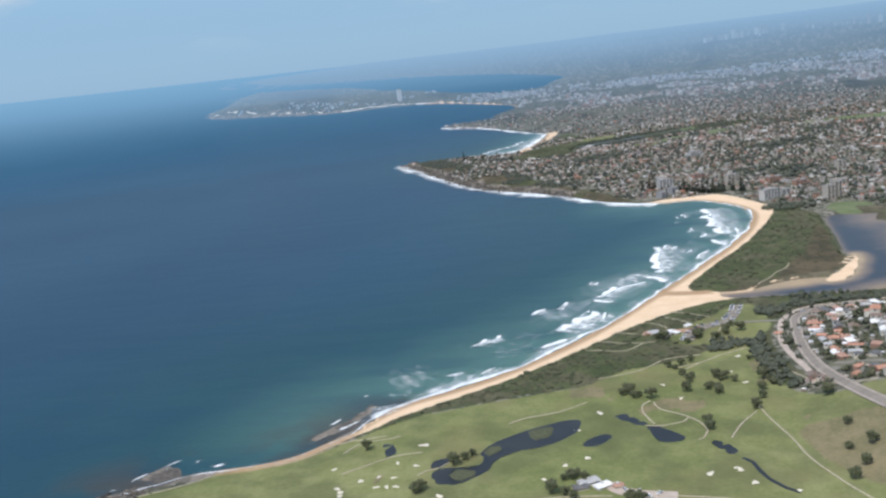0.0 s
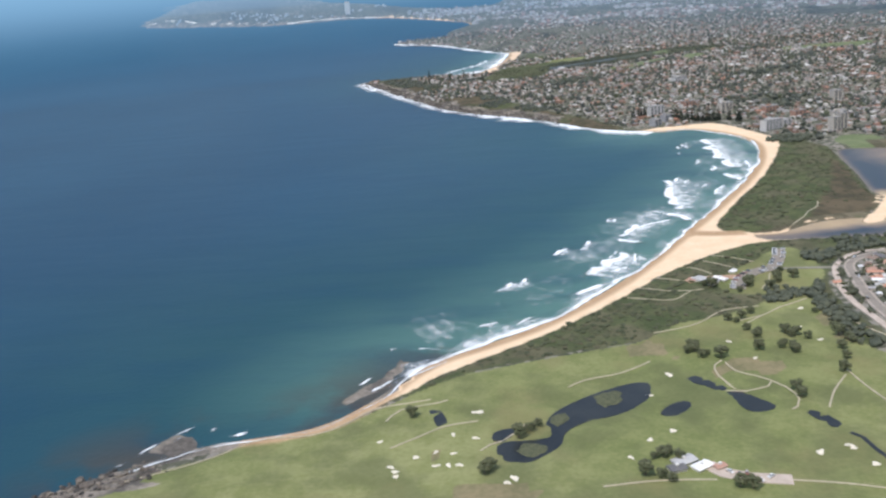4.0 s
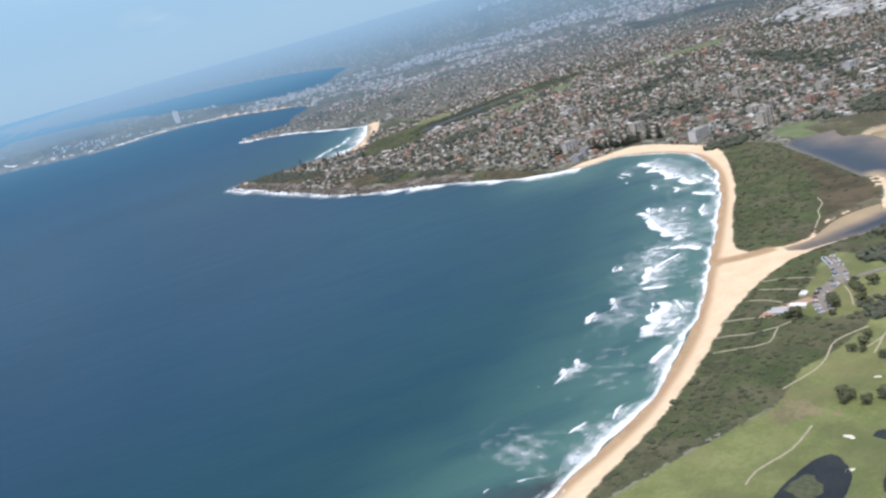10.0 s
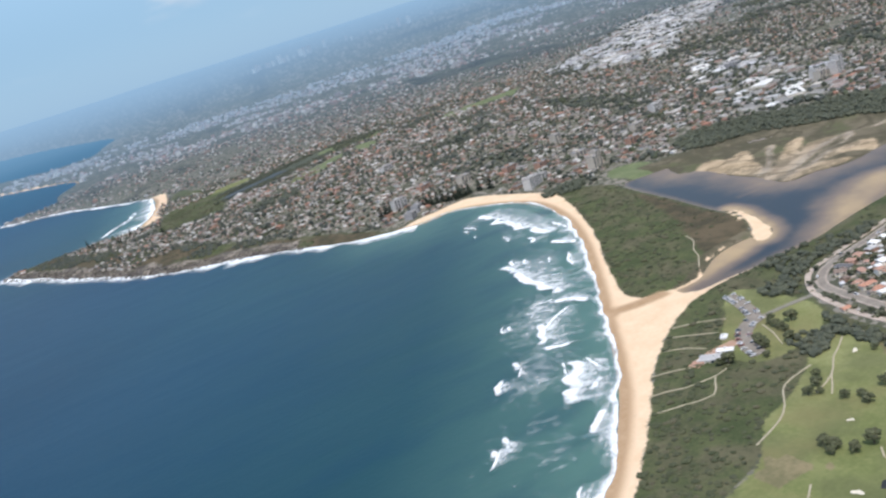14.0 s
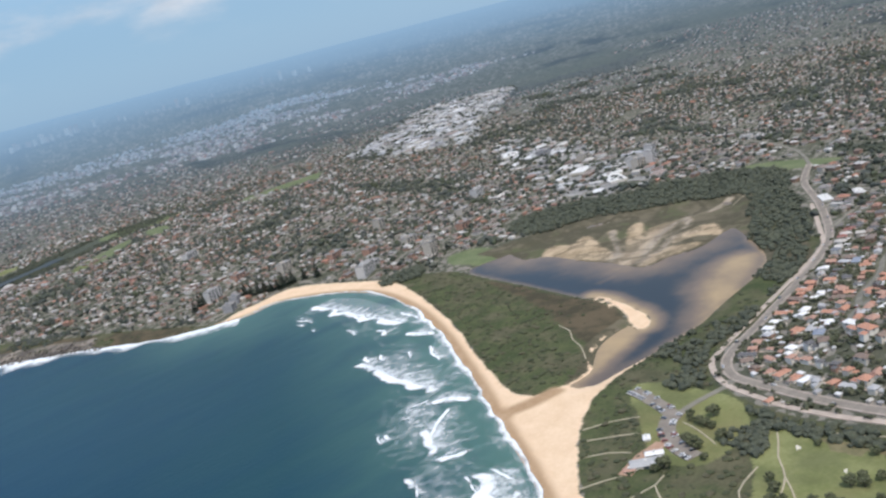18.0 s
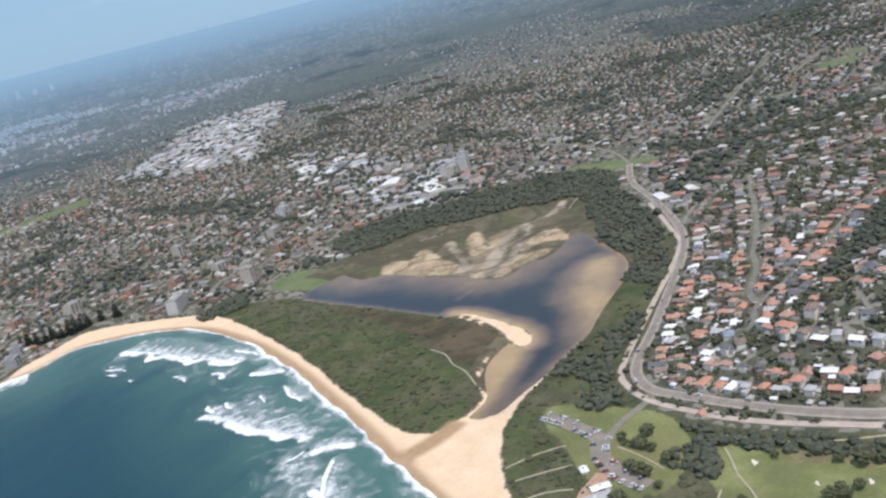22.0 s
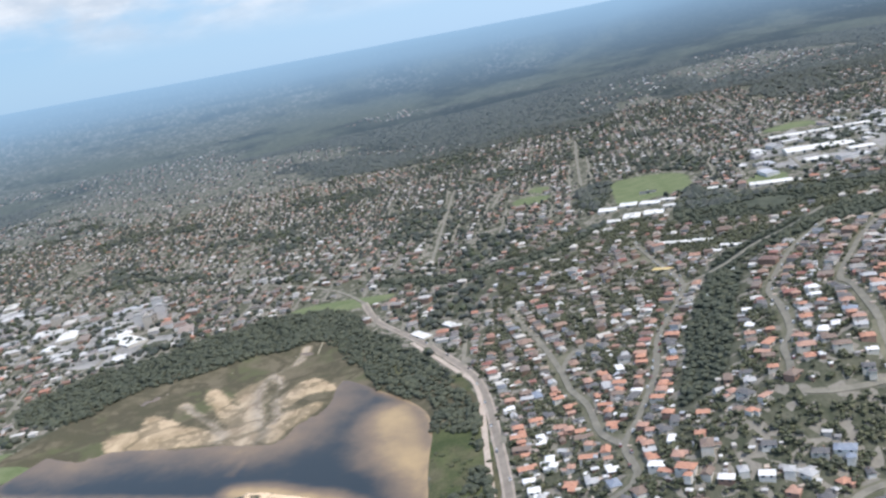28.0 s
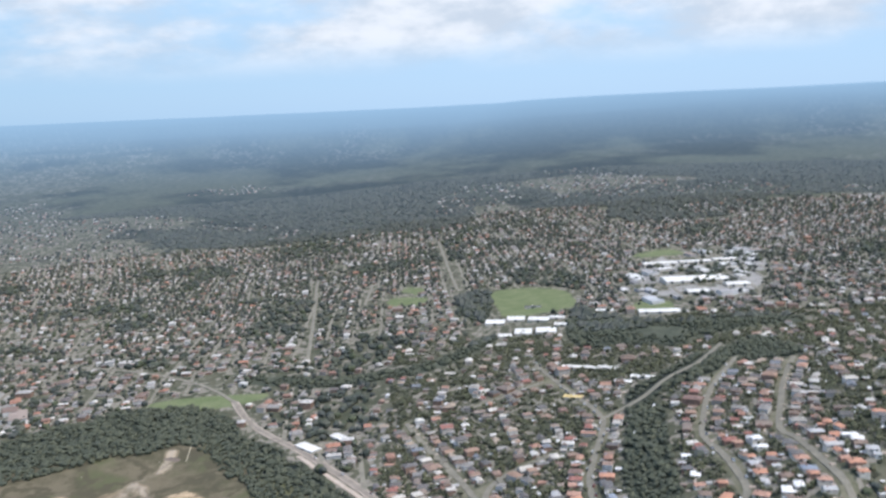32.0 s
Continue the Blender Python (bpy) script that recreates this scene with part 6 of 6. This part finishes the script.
TONES = [material(n, plain(a, b, 0.3, 0.9)) for n, a, b in (("cream_flats", (0.38, 0.34, 0.29), (0.46, 0.42, 0.36)), ("white_flats", (0.42, 0.41, 0.4), (0.52, 0.51, 0.49)), ("grey_flats", (0.22, 0.22, 0.23), (0.32, 0.32, 0.33)), ("brick_flats", (0.3, 0.17, 0.12), (0.4, 0.25, 0.19)))]
NAMES = ["cream rendered", "white", "grey", "red-brown brick"]
BLOCKS = [(36, -214, 0.4, 13, 12, 9, 0), (50, -200, 0.4, 13, 12, 8, 0), (124, -247, 0.5, 30, 13, 6, 1), (100, -262, 0.5, 16, 12, 4, 1), (275, -350, 0.7, 15, 13, 4, 2), (255, -372, 0.7, 14, 12, 4, 2), (262, -425, 0.4, 26, 10, 6, 1), (-391, -179, 0.3, 14, 14, 11, 1), (-374, -168, 0.3, 12, 14, 9, 1), (-346, -172, 0.3, 16, 12, 7, 0), (89, -379, 0.4, 24, 11, 4, 3), (-31, -431, 0.3, 15, 13, 7, 0), (-211, -399, 0.3, 24, 14, 5, 1), (173, -700, 0.6, 30, 11, 4, 1), (-420, -350, 0.3, 26, 16, 5, 0), (60, -330, 0.4, 20, 12, 4, 3), (10, -300, 0.2, 22, 12, 4, 0), (-60, -260, 0.2, 20, 12, 4, 3), (150, -420, 0.4, 22, 12, 5, 0), (200, -470, 0.4, 20, 12, 4, 3), (-120, -330, 0.3, 24, 12, 4, 0), (-473, -500, 0.3, 30, 18, 4, 2), (-355, -190, 0.3, 12, 12, 7, 1), (-362, -176, 0.3, 12, 12, 6, 0)]
for x, y, r_, w_, d_, n_, m_ in BLOCKS:
    flats("apartment_building" if n_ < 7 else "apartment_tower", x, y, r_, w_, d_, n_, TONES[m_], "%s %s with rows of windows" % (NAMES[m_], "block of flats" if n_ < 7 else "apartment tower"), "apartment building", "flats by the beach and town")
SHEDS_AT = [(-522, 413, 1.45, 24, 22, 5), (-530, 440, 1.45, 22, 20, 5), (-514, 468, 1.3, 26, 18, 5), (-516, 491, 1.3, 18, 11, 4), (-458, 443, 1.45, 20, 26, 5), (-452, 470, 1.45, 24, 24, 6), (-449, 420, 1.45, 16, 12, 4), (-476, 493, 1.3, 20, 10, 4), (-285, 486, 1.3, 38, 7, 5), (-268, 515, 1.2, 28, 7, 4), (-220, 535, 1.2, 22, 7, 4), (-216, 516, 1.2, 16, 7, 4), (-662, 706, 1.6, 90, 38, 6), (-612, 750, 1.6, 32, 20, 6), (-576, 686, 1.6, 28, 20, 6), (-803, 690, 1.6, 54, 18, 6), (-802, 745, 1.6, 50, 16, 6), (-812, 794, 1.6, 36, 15, 6), (-492, 615, 1.5, 50, 18, 5), (-530, 548, 1.4, 36, 7, 4), (-295, -175, 0.95, 52, 26, 5), (-330, -200, 0.6, 26, 18, 6), (-345, -290, 0.4, 40, 24, 6), (-185, 220, 0.75, 26, 11, 4), (-205, 248, 0.75, 22, 9, 4), (-470, -590, 0.9, 54, 30, 6), (-525, -560, 0.6, 34, 22, 7)]
for x, y, r_, w_, d_, h in SHEDS_AT:
    shed(x, y, r_, w_, d_, h, WHITE_ROOF, "long %s with a bright white sheet roof" % ("warehouse" if w_ > 39 else "low hall"), "warehouse" if w_ > 39 else "hall", "warehouse" if w_ > 39 else "hall", "pale-roofed halls")
YELLOW = material("yellow_sheet_roof", plain((0.5, 0.38, 0.16), (0.6, 0.47, 0.24), 0.2, 0.7))
shed(-197, 466, 1.3, 18, 8, 4, YELLOW, "low hall with a faded yellow sheet roof", "hall", "hall")
shed(-590, 468, 1.5, 22, 6, 4, ROOF_MATS[2], "dark-roofed grandstand beside the sports oval", "grandstand", "grandstand")
shed(354, 396, 2.35, 19, 9, 4.5, ROOF_MATS[3], "surf club with a pale grey roof beside the dunes", "surf club", "surf_club")
shed(342, 393, 2.35, 11, 5, 3.5, ROOF_MATS[4], "long white-roofed hall beside the surf club", "hall", "hall")
shed(328, 376, 0.75, 6, 4, 3.0, ROOF_MATS[4], "small white-roofed amenities block by the car park", "amenities block", "amenities_block")
shed(364, 391, 2.35, 7, 4, 3.2, ROOF_MATS[1], "small terracotta-roofed kiosk beside the surf club", "kiosk", "kiosk")
for x, y, r_, w_, d_, m_ in ((425, 676, 0.5, 12, 7, 3), (417, 682, 0.6, 10, 6, 4), (430, 683, 0.3, 9, 6, 2), (408, 683, 0.5, 6, 4, 1)):
    shed(x, y, r_, w_, d_, 3.2, ROOF_MATS[m_], "golf clubhouse building with a %s roof among trees" % ROOF_KINDS[m_][0], "clubhouse", "clubhouse")

# car park and cars
CAR_PARKS = [[(275, 321), (280, 339), (287, 357), (294, 371)], [(289, 371), (303, 374), (313, 380), (323, 391), (330, 404), (334, 418)]]
strip("car_park_1", CAR_PARKS[0], 11, DARK_ASPHALT, "asphalt car park behind the dunes", "car park", 0.3)
strip("car_park_2", CAR_PARKS[1], 12, DARK_ASPHALT, "curving asphalt car park beside the surf club", "car park", 0.42)
PAVERS = material("terracotta_paving", plain((0.34, 0.21, 0.145), (0.46, 0.3, 0.21), 0.4, 0.9))
strip("plaza", [(369, 391), (358, 389), (347, 387), (336, 388), (328, 388)], 9.0, PAVERS, "terracotta paved forecourt of the surf club", "paving", 0.36)
strip("clubhouse_court", [(414, 679), (407, 688), (396, 693), (375, 697)], 9, CONCRETE, "pale sandy yard beside the golf clubhouse", "yard", 0.4)
strip("forecourt", [(-203, 430), (-200, 445), (-192, 458)], 20, ASPHALT, "asphalt school court", "court", 0.4)


def car():
    """A small saloon: body, glass cabin, four wheels."""
    root = new("car")
    bm = bmesh.new()
    box(bm, 0, 0, 0.32, 4.3, 1.75, 0.62)
    bmesh.ops.bevel(bm, geom=bm.edges[:], offset=0.14, segments=2, affect="EDGES")
    part("body", bm, CAR_PAINT, root)
    bm = bmesh.new()
    for v in box(bm, -0.15, 0, 0.92, 2.4, 1.55, 0.5):
        if v.co.z > 1.2:
            v.co.x, v.co.y = v.co.x * 0.72 - 0.05, v.co.y * 0.84
    part("cabin", bm, GLASS, root, "dark glass")
    bm = bmesh.new()
    box(bm, -0.15, 0, 1.425, 1.6, 1.25, 0.05)
    part("roof", bm, CAR_PAINT, root)
    for sx_ in (-1.35, 1.35):
        for sy_ in (-0.8, 0.8):
            bm = bmesh.new()
            bmesh.ops.create_cone(bm, cap_ends=True, segments=12, radius1=0.33, radius2=0.33, depth=0.22, matrix=Matrix.Translation((sx_, sy_, 0.33)) @ Matrix.Rotation(math.pi / 2, 4, "X"))
            part("wheel", bm, TYRE, root)
    return tagged(root, "parked car on grey asphalt", "car", "parked cars")


first_car, made = car(), 0
q = np.random.default_rng(12)
SPOTS = []
for pts, wide in ((CAR_PARKS[0], 3.6), (CAR_PARKS[1], 4.0)):
    line = spline(pts, 2.8, False)
    for i in range(1, len(line) - 1):
        d = (line[i + 1] - line[i - 1]) / np.linalg.norm(line[i + 1] - line[i - 1])
        for s in (-1, 1):
            if q.random() < 0.5:
                SPOTS.append((*(line[i] + s * wide * np.array([-d[1], d[0]])), math.atan2(d[0], -d[1]) + q.normal(0, 0.04), 0.5))
for x, y in ((404, 688), (400, 691), (396, 690), (391, 697), (385, 694)):
    SPOTS.append((x, y, q.uniform(0, 3), 0.5))
for line, wide, every in ((spline(MAIN_ROAD[2:13], 7, False), 2.4, 6), (spline(ROADS[2], 7, False)[3:], 2.6, 2), (spline(ROADS[4], 7, False), 2.6, 4)):
    for i in range(2, len(line) - 2, every):
        d = (line[i + 1] - line[i - 1]) / np.linalg.norm(line[i + 1] - line[i - 1])
        s = q.choice([-1, 1])
        SPOTS.append((*(line[i] + s * wide * np.array([-d[1], d[0]])), math.atan2(d[1], d[0]), 0.5))
for x, y, r_, lift in SPOTS:
    m_ = Matrix.Translation((x, y, float(top(x, y)) + lift)) @ Matrix.Rotation(r_, 4, "Z")
    if made:
        copy_thing(first_car, m_)
    else:
        first_car.matrix_basis = m_
    made += 1

# trees that stand singly


CROWN_LEAVES = material("round_tree_leaves", varied([(0.085, 0.096, 0.052), (0.105, 0.116, 0.062), (0.125, 0.134, 0.074), (0.096, 0.102, 0.06), (0.115, 0.12, 0.07)], 0.9, True, 0.5, 0.35, 0.15))


def leafy(seed, height, spread_):
    root = new("tree")
    r = np.random.default_rng(seed)
    bm = bmesh.new()
    bmesh.ops.create_cone(bm, segments=7, radius1=0.055 * height, radius2=0.02 * height, depth=height * 0.6, matrix=Matrix.Translation((0, 0, height * 0.28)))
    for k in range(4):
        a = k * 1.6 + r.uniform(0, 0.6)
        limb = Matrix.Translation((math.cos(a) * spread_ * 0.18, math.sin(a) * spread_ * 0.18, height * 0.52)) @ Matrix.Rotation(a, 4, "Z") @ Matrix.Rotation(0.8, 4, "Y")
        bmesh.ops.create_cone(bm, segments=5, radius1=0.022 * height, radius2=0.008 * height, depth=spread_ * 0.5, matrix=limb)
    part("trunk", bm, BARK, root)
    V, F = [], []
    base = 0
    for k in range(46):
        pv, pf = blob_proto(seed * 50 + k, 1, 0.8)
        d = r.normal(0, 1, 3)
        d /= np.linalg.norm(d)
        c = d * r.uniform(0.45, 1.0) * (spread_ / 2, spread_ / 2, height * 0.3) + (0, 0, height * 0.66)
        V.append((pv - (0, 0, 0.32)) * r.uniform(0.2, 0.36) * spread_ + c)
        F.append(pf + base)
        base += len(pv)
    me = mesh_of("crown", np.concatenate(V), np.concatenate(F), [CROWN_LEAVES])
    new("crown", me).parent = root
    return root


PINE_LEAVES = material("pine_needles", varied([(0.016, 0.026, 0.018), (0.022, 0.034, 0.022), (0.028, 0.038, 0.026)], 0.9, True, 0.6, 0.4, 0.15))


def pine(seed, height):
    """A tall columnar pine with whorls of drooping boughs."""
    root = new("norfolk_pine")
    r = np.random.default_rng(seed)
    bm = bmesh.new()
    bmesh.ops.create_cone(bm, segments=7, radius1=0.03 * height, radius2=0.006 * height, depth=height, matrix=Matrix.Translation((0, 0, height / 2)))
    part("trunk", bm, BARK, root)
    V, F = [], []
    base = 0
    for k in range(11):
        z = height * (0.12 + 0.8 * k / 10)
        reach = height * 0.25 * (1.1 - k / 11)
        for j in range(7):
            a = j * math.tau / 7 + k * 0.4 + r.uniform(-0.15, 0.15)
            pv, pf = blob_proto(seed * 99 + k * 7 + j, 1, 0.6)
            pv = (pv - (0, 0, 0.2)) * (reach * 1.05, reach * 0.5, height * 0.06)
            x = pv[:, 0] + reach * 0.55
            V.append(np.stack([x * math.cos(a) - pv[:, 1] * math.sin(a), x * math.sin(a) + pv[:, 1] * math.cos(a), pv[:, 2] + z - 0.2 * x], 1))
            F.append(pf + base)
            base += len(pv)
    new("crown", mesh_of("crown", np.concatenate(V), np.concatenate(F), [PINE_LEAVES])).parent = root
    return root


GOLF_TREES = [(388, 523), (391, 534), (388, 544), (396, 536), (376, 545), (348, 501), (342, 508), (349, 536), (324, 509), (318, 513), (330, 528), (327, 543), (327, 537), (290, 506), (291, 518), (287, 525), (286, 531), (307, 575), (343, 598), (343, 607), (293, 474), (296, 540), (299, 556), (312, 520), (258, 568), (260, 619), (268, 651), (255, 652), (275, 686), (265, 673), (440, 671), (435, 670), (427, 673), (432, 667), (447, 687), (439, 690), (434, 694), (396, 703), (402, 701), (393, 528), (384, 540), (345, 515), (322, 516), (334, 534), (512, 640), (505, 634), (500, 628), (577, 608), (531, 680), (528, 675), (352, 486), (346, 478), (357, 482), (338, 470)]
PARK_TREES = [(353, 409), (358, 406), (350, 404), (324, 408), (325, 413), (321, 402), (297, 388), (298, 395), (299, 401), (300, 406), (286, 398), (292, 384), (334, 424), (310, 420)]
TREE_PROTOS = []
for k, (x, y) in enumerate(GOLF_TREES + PARK_TREES):
    m_ = Matrix.Translation((x, y, float(top(x, y)) - 0.2)) @ Matrix.Rotation(k * 1.3, 4, "Z") @ Matrix.Scale(0.66 + 0.42 * ((k * 37) % 10) / 10, 4)
    if k < 5:
        ob = leafy(40 + k, 6.5 + 0.6 * k, 7.0 + 0.4 * k)
        ob.matrix_basis = m_
        TREE_PROTOS.append(ob)
    else:
        src = TREE_PROTOS[k % 5]
        keep_scale = src.scale.copy()
        src.scale = (1, 1, 1)
        ob = copy_thing(src, m_)
        src.scale = keep_scale
    tagged(ob, "round dark green tree standing on the golf grass" if k < len(GOLF_TREES) else "bushy dark tree beside the car park", "tree", "trees on the links" if k < len(GOLF_TREES) else "trees by the car park")
PINES = [(230, -373), (222, -368), (215, -363), (207, -358), (200, -354), (192, -352), (184, -352), (176, -352), (236, -380), (243, -384), (302, -400), (290, -408), (282, -414), (161, -346), (150, -330), (690, -1120), (640, -1090), (560, -1000), (610, -1180), (700, -1210)]
for k, (x, y) in enumerate(PINES):
    m_ = Matrix.Translation((x, y, float(top(x, y)) - 0.3)) @ Matrix.Rotation(k * 0.9, 4, "Z")
    if k < 3:
        ob = pine(5 + k, 20 + 2.5 * k)
        ob.matrix_basis = m_
        PINE_PROTOS = [ob] if k == 0 else PINE_PROTOS + [ob]
    else:
        ob = copy_thing(PINE_PROTOS[k % 3], m_)
    tagged(ob, "tall dark Norfolk pine behind the beach" if k < 15 else "tall dark pine among headland houses", "pine tree", "pines behind the beach")

# the tower's haze is painted: an even blue-grey glow over walls and windows
HAZY_WALL = material("hazy_tower_wall", lambda net: net.n("ShaderNodeMixShader", {0: 0.55, 1: plain((0.4, 0.4, 0.41), (0.46, 0.46, 0.47), 0.3, 0.9)(net), 2: net.n("ShaderNodeEmission", {"Color": (0.24, 0.33, 0.43, 1.0)}).outputs[0]}).outputs[0])
flats("apartment_tower", 1545, -5290, 0.4, 12, 12, 13, HAZY_WALL, "pale hazy tower standing alone above a distant beach", "apartment building", "flats by the beach and town", 2.5, HAZY_WALL)
q = np.random.default_rng(44)
cx_ = np.r_[q.normal(-2250, 330, 22), q.normal(-3300, 500, 10), q.normal(-5200, 250, 6)]
cy_ = np.r_[q.normal(-10800, 250, 22), q.normal(-10500, 300, 10), q.normal(-9700, 200, 6)]
slim = np.array([(a * 0.5, b * 0.5, z) for z in (-0.3, 3.0) for a, b in ((-1, -1), (1, -1), (1, 1), (-1, 1))])
slim_f = tri([(4, 5, 6, 7), (0, 1, 5, 4), (1, 2, 6, 5), (2, 3, 7, 6), (3, 0, 4, 7)])
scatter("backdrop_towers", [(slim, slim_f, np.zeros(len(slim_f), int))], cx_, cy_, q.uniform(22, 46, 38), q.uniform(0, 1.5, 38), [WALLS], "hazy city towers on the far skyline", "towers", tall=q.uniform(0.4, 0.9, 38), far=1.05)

# the hazy town on the far beach and headland
q = np.random.default_rng(45)
bx_ = np.r_[q.uniform(-2600, 900, 5200), q.uniform(1300, 3100, 620), q.normal(800, 260, 300)]
by_ = np.r_[q.uniform(-5200, -2650, 5200), q.uniform(-6000, -5000, 620), q.normal(-4700, 300, 300)]
shore_ = level(SHORE, bx_, by_)
keep = (shore_ > 20) & (np.hypot(bx_ - MID[0], by_ - MID[1]) > 3700) & (rugged(bx_, by_, 260, 93) > 0.5) & ((bx_ < 1300) | ((shore_ < 260) & (rugged(bx_, by_, 180, 94) > 0.45)))
bx_, by_ = bx_[keep], by_[keep]
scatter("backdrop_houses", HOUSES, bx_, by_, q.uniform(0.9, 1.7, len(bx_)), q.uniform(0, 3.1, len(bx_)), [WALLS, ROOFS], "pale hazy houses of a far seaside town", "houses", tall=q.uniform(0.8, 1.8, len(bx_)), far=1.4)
